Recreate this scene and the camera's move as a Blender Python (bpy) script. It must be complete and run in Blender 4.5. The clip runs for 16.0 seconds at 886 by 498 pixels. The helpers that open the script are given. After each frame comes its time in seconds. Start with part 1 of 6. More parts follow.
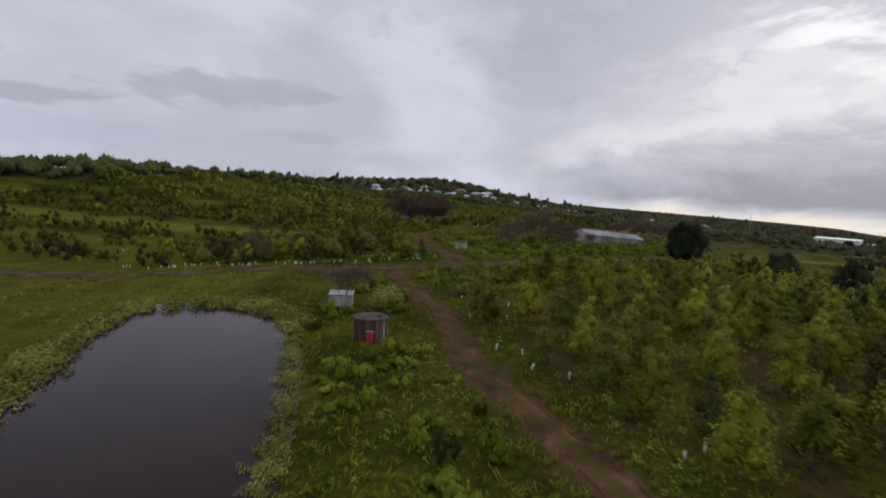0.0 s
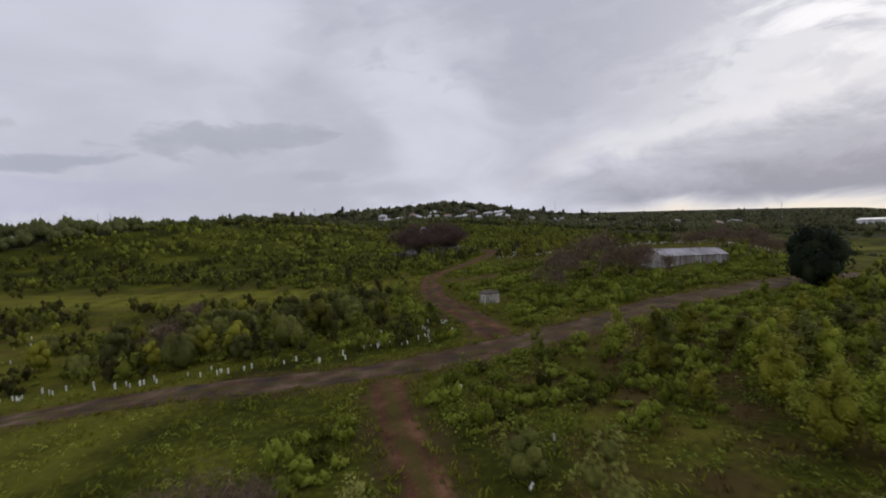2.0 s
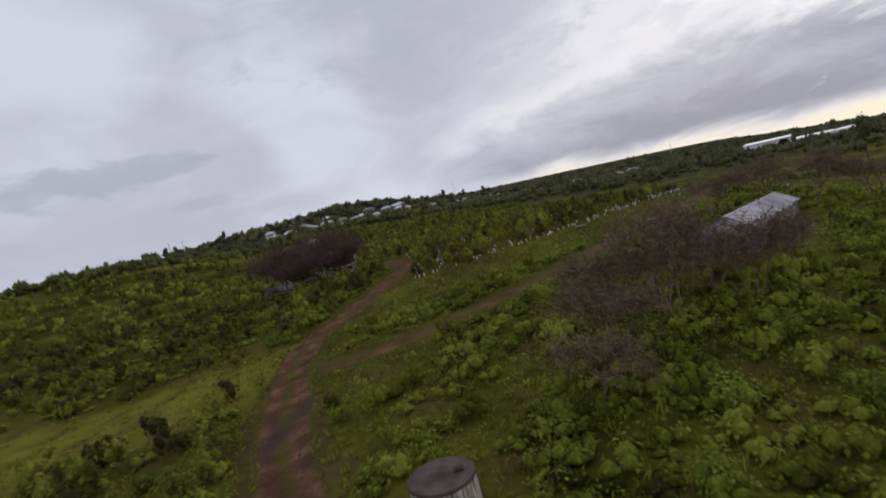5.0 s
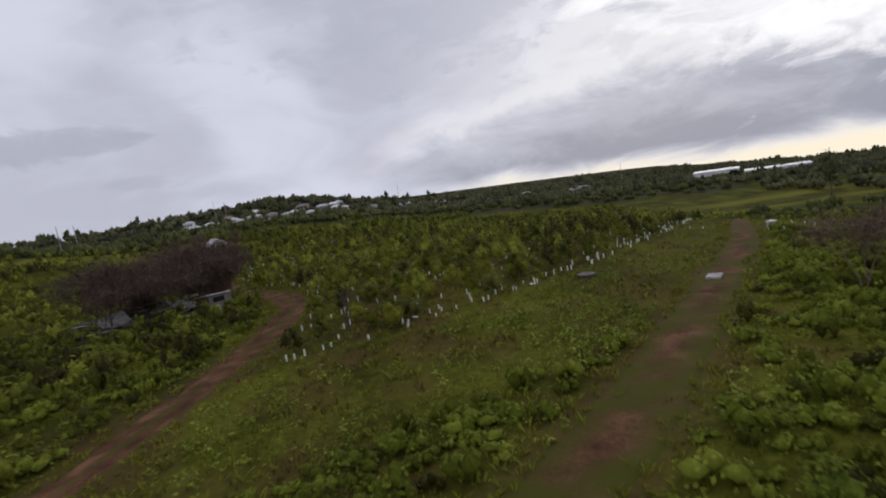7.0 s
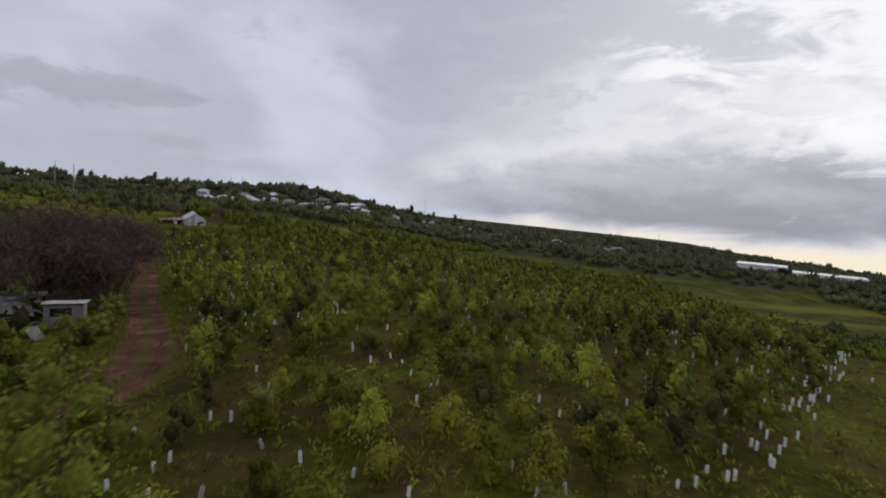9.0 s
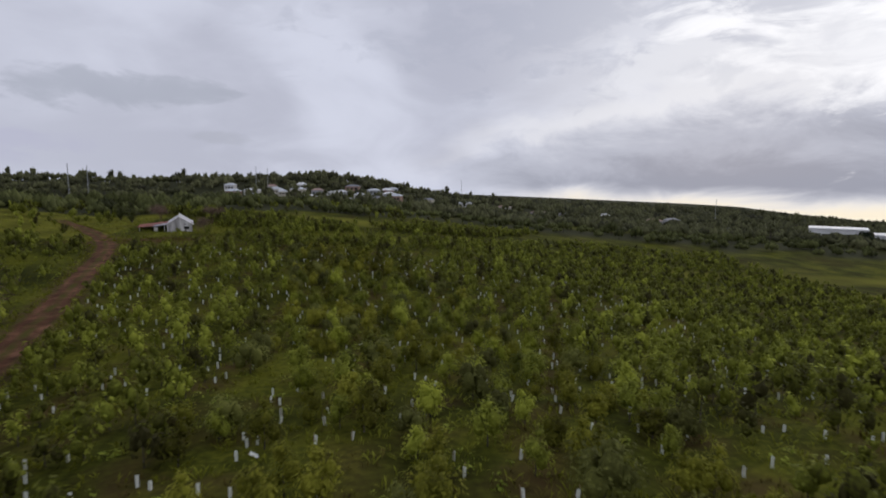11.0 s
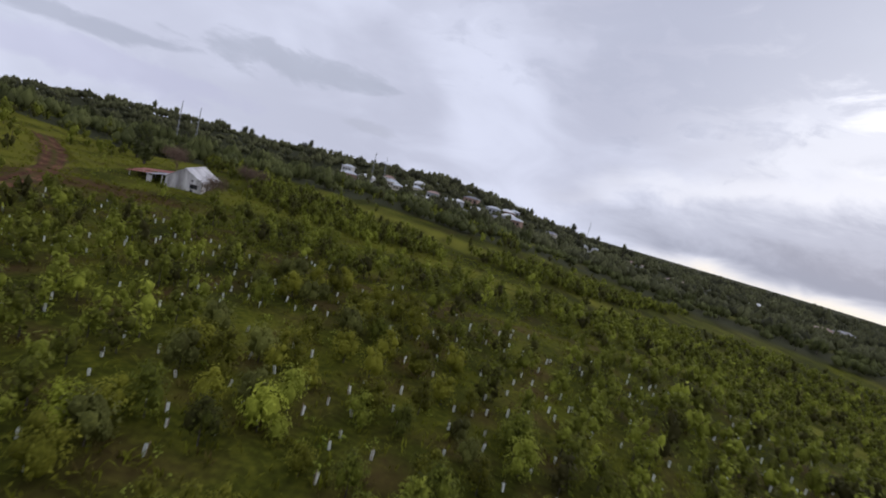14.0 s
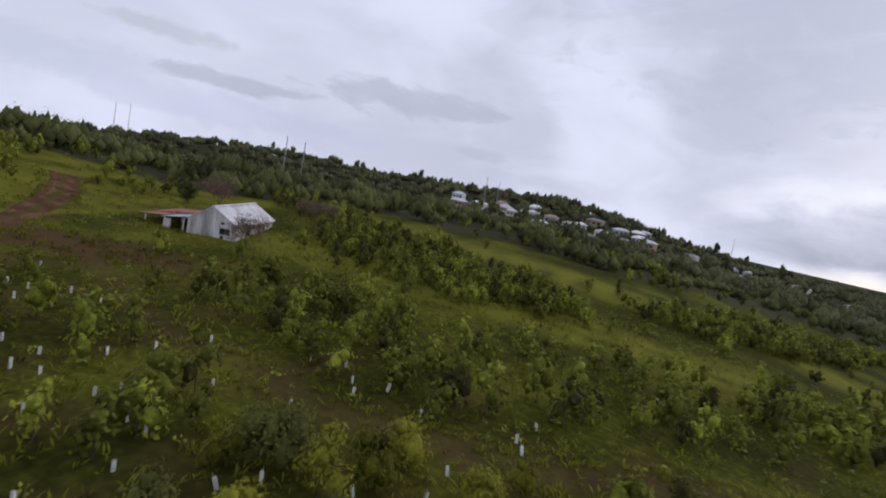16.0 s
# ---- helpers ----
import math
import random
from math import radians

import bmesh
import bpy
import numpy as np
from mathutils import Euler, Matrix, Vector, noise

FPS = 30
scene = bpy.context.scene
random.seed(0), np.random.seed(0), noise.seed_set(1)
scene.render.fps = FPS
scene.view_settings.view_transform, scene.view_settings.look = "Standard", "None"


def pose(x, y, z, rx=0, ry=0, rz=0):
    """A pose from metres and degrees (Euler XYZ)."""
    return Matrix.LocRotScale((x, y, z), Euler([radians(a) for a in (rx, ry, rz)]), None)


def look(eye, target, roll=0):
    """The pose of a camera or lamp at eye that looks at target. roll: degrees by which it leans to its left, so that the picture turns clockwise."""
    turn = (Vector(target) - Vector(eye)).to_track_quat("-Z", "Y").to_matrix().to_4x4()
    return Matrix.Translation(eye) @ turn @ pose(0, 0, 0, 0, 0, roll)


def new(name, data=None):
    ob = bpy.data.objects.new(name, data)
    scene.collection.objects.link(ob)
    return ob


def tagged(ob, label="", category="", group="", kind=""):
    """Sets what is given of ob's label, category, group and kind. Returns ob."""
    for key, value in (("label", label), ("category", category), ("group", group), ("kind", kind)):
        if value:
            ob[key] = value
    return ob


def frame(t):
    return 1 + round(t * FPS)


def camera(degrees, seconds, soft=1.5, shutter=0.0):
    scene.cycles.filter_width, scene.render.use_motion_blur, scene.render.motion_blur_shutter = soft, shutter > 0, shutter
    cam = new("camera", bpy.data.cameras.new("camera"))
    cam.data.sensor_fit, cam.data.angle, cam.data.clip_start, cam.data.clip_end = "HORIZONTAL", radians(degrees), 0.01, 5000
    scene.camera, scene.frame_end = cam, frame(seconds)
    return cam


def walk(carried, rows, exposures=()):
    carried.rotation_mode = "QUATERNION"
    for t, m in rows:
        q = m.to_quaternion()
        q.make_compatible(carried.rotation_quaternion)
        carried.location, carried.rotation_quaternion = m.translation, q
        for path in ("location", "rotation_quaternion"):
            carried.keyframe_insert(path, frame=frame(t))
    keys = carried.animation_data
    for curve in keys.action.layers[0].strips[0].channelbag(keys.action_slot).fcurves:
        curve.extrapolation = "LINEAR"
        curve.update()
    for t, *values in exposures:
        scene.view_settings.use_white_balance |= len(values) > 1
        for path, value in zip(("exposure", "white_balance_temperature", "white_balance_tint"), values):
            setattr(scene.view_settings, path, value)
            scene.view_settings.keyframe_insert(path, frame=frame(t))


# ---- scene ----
cam = camera(76.9, 16.0, soft=1.9, shutter=0.25)
ROWS = [
    (0.00, -0.00, 0.00, 12.00, 83.43, -2.56, -0.08),
    (0.50, 0.02, 8.86, 11.89, 84.31, -1.42, 1.06),
    (1.00, 0.06, 17.59, 11.98, 85.07, 0.84, 0.48),
    (1.50, -0.01, 26.01, 12.15, 86.03, 2.81, 1.05),
    (2.00, -0.05, 34.26, 12.47, 85.78, 3.79, 0.89),
    (2.50, 0.00, 42.37, 12.74, 85.44, 7.07, 0.45),
    (3.00, 0.10, 50.67, 12.78, 84.69, 11.12, 0.01),
    (3.50, 0.38, 59.35, 12.47, 83.89, 13.57, -2.57),
    (4.00, 0.85, 67.53, 12.10, 83.76, 15.26, -4.79),
    (4.50, 1.96, 76.03, 11.96, 83.88, 15.65, -6.73),
    (5.00, 3.24, 84.31, 11.64, 83.44, 14.35, -9.89),
    (5.20, 3.81, 87.45, 11.45, 83.56, 14.18, -10.59),
    (5.70, 5.52, 96.00, 11.28, 83.38, 13.54, -12.29),
    (6.25, 8.06, 105.89, 11.22, 83.07, 12.52, -14.04),
    (6.80, 10.85, 115.66, 11.19, 82.76, 10.61, -15.27),
    (7.30, 13.22, 123.88, 11.09, 82.56, 7.65, -15.62),
    (7.50, 14.18, 127.05, 10.96, 82.42, 6.75, -15.94),
    (8.00, 16.26, 134.72, 10.76, 82.18, -0.99, -15.32),
    (8.50, 18.23, 142.62, 10.50, 83.19, -2.76, -13.99),
    (9.00, 19.94, 149.80, 10.69, 85.30, -3.79, -12.34),
    (9.50, 21.44, 156.57, 11.12, 86.05, -2.73, -11.88),
    (9.70, 22.02, 159.34, 11.26, 86.38, -0.81, -11.58),
    (10.20, 23.85, 166.22, 11.40, 85.90, 0.12, -10.84),
    (10.75, 26.28, 174.09, 11.65, 84.04, 0.17, -9.36),
    (11.30, 28.53, 182.56, 11.95, 82.07, -0.88, -7.58),
    (11.80, 29.89, 191.03, 12.01, 81.27, -2.87, -6.12),
    (12.00, 30.27, 194.54, 11.85, 81.20, -4.85, -5.54),
    (12.50, 31.09, 203.52, 11.30, 81.08, -9.00, -3.23),
    (13.00, 31.59, 212.08, 10.89, 81.35, -9.17, -0.20),
    (13.50, 31.63, 220.74, 10.43, 82.20, -11.52, 1.68),
    (14.00, 31.10, 229.42, 10.04, 83.64, -13.93, 4.43),
    (14.50, 30.17, 237.47, 9.92, 83.97, -14.51, 8.11),
    (15.00, 29.06, 245.00, 9.99, 84.49, -15.55, 10.19),
    (15.50, 27.64, 252.44, 9.96, 83.98, -13.41, 13.19),
    (16.00, 25.98, 259.51, 9.81, 83.72, -10.50, 16.22),
]
walk(cam, [(t, pose(x, y, z, rx, ry, rz)) for t, x, y, z, rx, ry, rz in ROWS],
     exposures=[(0.0, -0.05, 6620, 11), (2.0, -0.05, 6620, 11), (4.5, 0.0, 6600, 11), (8.5, 0.0, 6520, 10), (9.5, -0.18, 6500, 10), (12.5, 0.15, 6400, 11), (14.0, 0.15, 6280, 12), (16.0, 0.22, 6270, 13)])

# ---- sky, sun and exposure ----
SUN_AZ, SUN_EL = 36.0, 9.0          # degrees: east of the flight line, above the horizon
world = bpy.data.worlds.new("sky")
scene.world = world
world.use_nodes = True
wn, wl = world.node_tree.nodes, world.node_tree.links
wn.clear()


def wnode(kind, **values):
    n = wn.new(kind)
    for key, value in values.items():
        n.inputs[key].default_value = value
    return n


def wmath(op, a, b, clamp=False):
    n = wn.new("ShaderNodeMath")
    n.operation, n.use_clamp = op, clamp
    for i, v in enumerate((a, b)):
        if isinstance(v, (int, float)):
            n.inputs[i].default_value = v
        else:
            wl.new(v, n.inputs[i])
    return n.outputs[0]


def wmix(fac, a, b, mode="MIX"):
    n = wn.new("ShaderNodeMix")
    n.data_type, n.blend_type = "RGBA", mode
    for i, v in ((0, fac), (6, a), (7, b)):
        if isinstance(v, (int, float)):
            n.inputs[i].default_value = v
        elif isinstance(v, tuple):
            n.inputs[i].default_value = (*v, 1)
        else:
            wl.new(v, n.inputs[i])
    return n.outputs[2]


def wramp(v, lo, hi):
    n = wn.new("ShaderNodeMapRange")
    n.interpolation_type = "SMOOTHSTEP"
    n.inputs[1].default_value, n.inputs[2].default_value = lo, hi
    wl.new(v, n.inputs[0])
    return n.outputs[0]


sky = wn.new("ShaderNodeTexSky")
sky.sky_type, sky.sun_disc = "NISHITA", False
sky.sun_elevation, sky.sun_rotation = radians(SUN_EL), radians(SUN_AZ)
sky.air_density, sky.dust_density = 1.2, 2.0
where = wn.new("ShaderNodeTexCoord")
split = wn.new("ShaderNodeSeparateXYZ")
wl.new(where.outputs["Generated"], split.inputs[0])
dx, dy, dz = split.outputs
# the cloud deck is a flat sheet: the way up, stretched towards the horizon
lift = wmath("ADD", wmath("MAXIMUM", dz, -0.10), 0.42)
deck = wn.new("ShaderNodeCombineXYZ")
wl.new(wmath("DIVIDE", dx, lift), deck.inputs[0])
wl.new(wmath("DIVIDE", dy, lift), deck.inputs[1])


def clouds(scale, detail, offset, rough=0.55, warp=0.3):
    n = wnode("ShaderNodeTexNoise", Scale=scale, Detail=detail, Roughness=rough, Distortion=warp)
    m = wn.new("ShaderNodeMapping")
    m.inputs["Location"].default_value = offset
    wl.new(deck.outputs[0], m.inputs[0])
    wl.new(m.outputs[0], n.inputs["Vector"])
    return n.outputs["Fac"]


def billows(stretch, scale, detail, offset, rough=0.6, warp=0.4):
    """Cloud noise on the dome itself, stretched along the horizon."""
    m = wn.new("ShaderNodeMapping")
    m.inputs["Scale"].default_value, m.inputs["Location"].default_value = stretch, offset
    wl.new(where.outputs["Generated"], m.inputs[0])
    n = wnode("ShaderNodeTexNoise", Scale=scale, Detail=detail, Roughness=rough, Distortion=warp)
    wl.new(m.outputs[0], n.inputs["Vector"])
    return n.outputs["Fac"]


big, fine = clouds(0.8, 3, (3.1, 1.7, 0), 0.5, 0.8), clouds(2.3, 6, (7.3, 2.2, 0), 0.52, 0.6)
body = wmath("ADD", wmath("MULTIPLY", big, 0.6), wmath("MULTIPLY", fine, 0.4))
grey = wmix(wramp(body, 0.38, 0.60), (0.735, 0.765, 0.895), (0.545, 0.565, 0.675))
# brighter cloud towards the low sun, a dark bank above the horizon there with lit rims, and a clear slit under it
side = wmath("ADD", wmath("MULTIPLY", dx, math.sin(radians(SUN_AZ + 4))), wmath("MULTIPLY", dy, math.cos(radians(SUN_AZ + 4))))
glow = wmath("ADD", wmath("MULTIPLY", dx, math.sin(radians(SUN_AZ + 14))), wmath("MULTIPLY", dy, math.cos(radians(SUN_AZ + 14))))
grey = wmix(wmath("MULTIPLY", wramp(glow, 0.74, 1.0), 0.7), grey, (1.03, 1.04, 1.09))
puff = billows((1, 1, 2.4), 5.5, 7, (2.2, 4.1, 0.3), 0.62)
top = wmath("SUBTRACT", wmath("ADD", dz, wmath("MULTIPLY", wmath("SUBTRACT", puff, 0.5), 0.15)), wmath("MULTIPLY", wmath("SUBTRACT", side, 0.86), 0.72))
low_edge = wmath("ADD", dz, wmath("MULTIPLY", wmath("SUBTRACT", fine, 0.5), 0.06))
reach = wramp(side, 0.78, 0.96)
rim = wmath("MULTIPLY", wmath("MULTIPLY", wramp(top, 0.015, 0.045), wmath("SUBTRACT", 1.0, wramp(top, 0.05, 0.10))), reach)
grey = wmix(wmath("MULTIPLY", rim, 0.45), grey, (1.0, 1.0, 1.03))
bank = wmath("MULTIPLY", wmath("MULTIPLY", wramp(low_edge, -0.036, -0.004), wmath("SUBTRACT", 1.0, wramp(top, -0.01, 0.045))), reach)
shade = wmix(wramp(wmath("ADD", wmath("MULTIPLY", top, 3.2), wmath("MULTIPLY", puff, 0.55)), 0.34, -0.04), (0.53, 0.555, 0.655), (0.34, 0.36, 0.445))
grey = wmix(wmath("MULTIPLY", bank, 0.92), grey, shade)
slit = wmath("MULTIPLY", wmath("SUBTRACT", 1.0, wramp(low_edge, -0.046, -0.014)), wramp(side, 0.88, 0.985))
grey = wmix(wmath("MULTIPLY", slit, 0.9), grey, (1.15, 1.02, 0.78))
grey = wmix(wmath("MULTIPLY", wmath("SUBTRACT", 1.0, wramp(side, 0.1, 0.65)), 0.45), grey, (0.70, 0.73, 0.86))
# single slate-coloured clouds low in the west, and a dark mass overhead in the north-east
azimuth = wmath("ARCTAN2", dx, dy)
ragged = (billows((1, 1, 3.0), 7.0, 6, (0.6, 9.4, 0.35), 0.6, 0.6), billows((1, 1, 2.0), 9.0, 6, (5.6, 1.4, 2.35), 0.6, 0.6))


def cloudlet(az, el, half_az, half_el, warp, slant=0.0):
    """How much of a cloud of that middle and half size, in degrees, lies here."""
    u = wmath("SUBTRACT", azimuth, radians(az))
    v = wmath("SUBTRACT", wmath("SUBTRACT", dz, math.sin(radians(el))), wmath("MULTIPLY", u, slant))
    u = wmath("ADD", wmath("DIVIDE", u, radians(half_az)), wmath("MULTIPLY", wmath("SUBTRACT", ragged[0], 0.5), warp))
    v = wmath("ADD", wmath("DIVIDE", v, radians(half_el)), wmath("MULTIPLY", wmath("SUBTRACT", ragged[1], 0.5), warp))
    n = wramp(wmath("ADD", wmath("MULTIPLY", u, u), wmath("MULTIPLY", v, v)), 0.25, 1.5)
    return wmath("SUBTRACT", 1.0, n)


for az, el, half_az, half_el, warp, slant, much, tone in (
        (20, 22, 30, 10, 4.5, -0.12, 0.34, (0.47, 0.50, 0.61)), (-4, 17, 12, 2.6, 3.2, 0.05, 0.22, (0.50, 0.52, 0.62)), (56, 15, 18, 10, 3.0, 0.0, 0.75, (1.22, 1.22, 1.25)), (36, 10.5, 14, 2.2, 3.4, 0.05, 0.45, (0.96, 0.97, 1.02)),
        (-22, 7.6, 8.5, 1.5, 3.4, 0.02, 0.62, (0.42, 0.45, 0.535)), (-37.5, 6.0, 7, 0.9, 3.4, 0.0, 0.6, (0.40, 0.43, 0.52)), (-13, 3.9, 3.4, 0.55, 3.0, 0.0, 0.45, (0.47, 0.49, 0.57)),
        (-44, 9.2, 6, 0.9, 3.4, -0.02, 0.45, (0.44, 0.47, 0.50)), (-36, 3.2, 14, 1.5, 2.6, 0.0, 0.38, (0.50, 0.50, 0.68)), (-52, 5.0, 10, 1.6, 3.0, 0.0, 0.35, (0.48, 0.53, 0.64))):
    grey = wmix(wmath("MULTIPLY", cloudlet(az, el, half_az, half_el, warp, slant), much), grey, tone)
lit = wmix(0.0005, grey, sky.outputs[0])
back = wn.new("ShaderNodeBackground")
wl.new(lit, back.inputs["Color"])
back.inputs["Strength"].default_value = 0.88
wout = wn.new("ShaderNodeOutputWorld")
wl.new(back.outputs[0], wout.inputs[0])
sun = new("sun", bpy.data.lights.new("sun", "SUN"))
sun.data.energy, sun.data.angle, sun.data.color = 0.55, radians(25), (1.0, 0.93, 0.84)
aim = Vector((math.sin(radians(SUN_AZ)), math.cos(radians(SUN_AZ)), math.tan(radians(SUN_EL + 14))))
sun.matrix_world = look(aim * 300, (0, 0, 0))


# ---- materials ----
def surface(name, dark, light, scale=1.0, rough=0.8, bump=0.3, third=None, metal=0.0, fine=14.0, vary=0.0, islands=0.0, streaks=False, spec=0.3):
    """A two-scale surface in world metres: stains from dark to light, grain, relief; vary and islands differ from object to object and from piece to piece."""
    m = bpy.data.materials.new(name)
    m.use_nodes = True
    n, l = m.node_tree.nodes, m.node_tree.links
    p = n["Principled BSDF"]
    p.inputs["Roughness"].default_value, p.inputs["Metallic"].default_value = rough, metal
    p.inputs["Specular IOR Level"].default_value = spec
    p.inputs["IOR"].default_value = 1.33 if name == "pond_water" else 1.45
    geo = n.new("ShaderNodeNewGeometry")
    mp = n.new("ShaderNodeMapping")
    l.new(geo.outputs["Position"], mp.inputs[0])
    if streaks:
        mp.inputs["Scale"].default_value = (1, 1, 0.18)
    a, b = n.new("ShaderNodeTexNoise"), n.new("ShaderNodeTexNoise")
    for t, s, d in ((a, scale, 5), (b, fine, 4)):
        t.inputs["Scale"].default_value, t.inputs["Detail"].default_value = s, d
        l.new(mp.outputs[0], t.inputs["Vector"])
    mix = n.new("ShaderNodeMath")
    mix.operation = "MULTIPLY_ADD"
    l.new(b.outputs["Fac"], mix.inputs[0])
    mix.inputs[1].default_value = 0.4 if spec > 0.025 and spec != 0.05 else 0.62
    l.new(a.outputs["Fac"], mix.inputs[2])
    value = mix.outputs[0]
    if spec < 0.025 or spec == 0.05:
        centre = n.new("ShaderNodeMath")
        centre.operation = "SUBTRACT"
        l.new(value, centre.inputs[0])
        centre.inputs[1].default_value = 0.11
        value = centre.outputs[0]
    for amount, node, out in ((vary, "ShaderNodeObjectInfo", "Random"), (islands, "ShaderNodeNewGeometry", "Random Per Island")):
        if amount:
            src, add = n.new(node), n.new("ShaderNodeMath")
            add.operation = "MULTIPLY_ADD"
            l.new(src.outputs[out], add.inputs[0])
            add.inputs[1].default_value = amount
            l.new(value, add.inputs[2])
            shift = n.new("ShaderNodeMath")
            shift.operation = "SUBTRACT"
            l.new(add.outputs[0], shift.inputs[0])
            shift.inputs[1].default_value = amount / 2
            value = shift.outputs[0]
    ramp = n.new("ShaderNodeValToRGB")
    ramp.color_ramp.elements[0].position, ramp.color_ramp.elements[1].position = 0.5, 0.9
    ramp.color_ramp.elements[0].color, ramp.color_ramp.elements[1].color = (*dark, 1), (*light, 1)
    if third:
        e = ramp.color_ramp.elements.new(0.7)
        e.color = (*third, 1)
    l.new(value, ramp.inputs[0])
    l.new(ramp.outputs[0], p.inputs["Base Color"])
    if bump:
        bp = n.new("ShaderNodeBump")
        bp.inputs["Strength"].default_value, bp.inputs["Distance"].default_value = bump, 0.05
        l.new(b.outputs["Fac"], bp.inputs["Height"])
        l.new(bp.outputs[0], p.inputs["Normal"])
    return m


M_EARTH = surface("earth", (0.056, 0.032, 0.021), (0.180, 0.125, 0.086), 0.45, 0.9, 0.8, third=(0.096, 0.060, 0.040), fine=6, spec=0.03)
M_CLAY = surface("red_earth", (0.050, 0.024, 0.015), (0.185, 0.094, 0.056), 0.5, 0.9, 0.8, third=(0.098, 0.046, 0.027), fine=5, spec=0.03)
for soil in (M_EARTH, M_CLAY):
    sn, sl = soil.node_tree.nodes, soil.node_tree.links
    worn, blend = sn.new("ShaderNodeAttribute"), sn.new("ShaderNodeMix")
    worn.attribute_name, blend.data_type = "worn", "RGBA"
    sl.new(worn.outputs["Fac"], blend.inputs[0])
    blend.inputs[6].default_value = (0.062, 0.063, 0.012, 1)
    sl.new(sn["Principled BSDF"].inputs["Base Color"].links[0].from_socket, blend.inputs[7])
    damp, wet = sn.new("ShaderNodeAttribute"), sn.new("ShaderNodeMix")
    damp.attribute_name, wet.data_type = "damp", "RGBA"
    sl.new(damp.outputs["Fac"], wet.inputs[0])
    sl.new(blend.outputs[2], wet.inputs[6])
    wet.inputs[7].default_value = (0.044, 0.034, 0.031, 1)
    sl.new(wet.outputs[2], sn["Principled BSDF"].inputs["Base Color"])
M_BARK = surface("bark", (0.035, 0.028, 0.024), (0.12, 0.10, 0.085), 2.0, 0.85, 0.4)
M_DEAD = surface("dead_wood", (0.078, 0.050, 0.034), (0.215, 0.150, 0.102), 2.0, 0.9, 0.3, islands=0.3)
M_THICKET = surface("dark_dead_wood", (0.052, 0.032, 0.025), (0.135, 0.088, 0.068), 2.0, 0.9, 0.3, islands=0.3)
M_HUT = surface("stained_render", (0.13, 0.105, 0.095), (0.34, 0.29, 0.265), 1.2, 0.85, 0.35, streaks=True)
M_GUARD = surface("white_corflute", (0.66, 0.68, 0.60), (0.84, 0.85, 0.77), 2.5, 0.5, 0.05, vary=0.25)
M_STAKE = surface("stake_wood", (0.20, 0.14, 0.08), (0.36, 0.27, 0.16), 4, 0.8, 0.2)
M_WATER = surface("pond_water", (0.016, 0.009, 0.009), (0.026, 0.016, 0.015), 0.15, 0.05, 0.01, fine=1.5, spec=0.14)
M_STAVE = surface("streaked_white_stave", (0.045, 0.034, 0.026), (0.76, 0.70, 0.60), 4.5, 0.8, 0.3, streaks=True, vary=0.22, fine=14)
M_OLD_TIN = surface("dull_old_tin", (0.22, 0.205, 0.22), (0.46, 0.44, 0.46), 0.6, 0.6, 0.15, streaks=True, vary=0.3)
M_PLANK = surface("bleached_planks", (0.075, 0.064, 0.056), (0.27, 0.24, 0.22), 1.5, 0.85, 0.4, vary=0.5)
M_TIN = surface("weathered_tin", (0.42, 0.40, 0.40), (0.76, 0.74, 0.74), 0.5, 0.55, 0.12, metal=0.0, streaks=True)
M_WHITE = surface("white_paint", (0.30, 0.28, 0.27), (0.78, 0.76, 0.74), 1.1, 0.6, 0.15, streaks=True)
M_RUST = surface("rusty_red_tin", (0.20, 0.07, 0.05), (0.42, 0.22, 0.18), 0.7, 0.7, 0.2, third=(0.30, 0.11, 0.09))
M_CONC = surface("concrete", (0.20, 0.19, 0.18), (0.52, 0.49, 0.45), 1.2, 0.85, 0.35, streaks=True)
M_LID = surface("dark_tank_lid", (0.030, 0.022, 0.018), (0.105, 0.080, 0.062), 1.4, 0.75, 0.3)
M_BROWN = surface("brown_boards", (0.060, 0.030, 0.021), (0.22, 0.140, 0.110), 1.2, 0.8, 0.3, streaks=True, vary=0.4)
M_RED = surface("red_paint", (0.30, 0.03, 0.03), (0.52, 0.06, 0.05), 2.0, 0.55, 0.1)
# Near-black for panes and hatch; in openings it paints the unlit inside.
M_DARK = surface("dark_pane_and_shade", (0.012, 0.012, 0.012), (0.03, 0.03, 0.03), 1.0, 0.9, 0.0)
M_GREY = surface("grey_timber", (0.09, 0.085, 0.08), (0.30, 0.28, 0.26), 1.5, 0.85, 0.4, vary=0.4, islands=0.3)
M_STEEL = surface("galvanised_steel", (0.22, 0.23, 0.24), (0.36, 0.37, 0.38), 1.0, 0.5, 0.05)
M_FACT = surface("pale_factory_wall", (0.62, 0.62, 0.62), (0.84, 0.84, 0.83), 0.1, 0.6, 0.05)
M_HOUSE = [surface("house_wall_" + k, tuple(v * 0.75 for v in c), c, 0.3, 0.7, 0.1) for k, c in
           (("cream", (0.72, 0.66, 0.54)), ("brick", (0.40, 0.26, 0.20)), ("white", (0.80, 0.79, 0.76)), ("grey", (0.45, 0.46, 0.48)))]
M_ROOF = [surface("roof_" + k, tuple(v * 0.75 for v in c), c, 0.3, 0.5, 0.1) for k, c in
          (("white", (0.82, 0.82, 0.82)), ("pale_grey", (0.60, 0.62, 0.65)), ("tile", (0.34, 0.22, 0.18)), ("slate", (0.2, 0.2, 0.22)))]


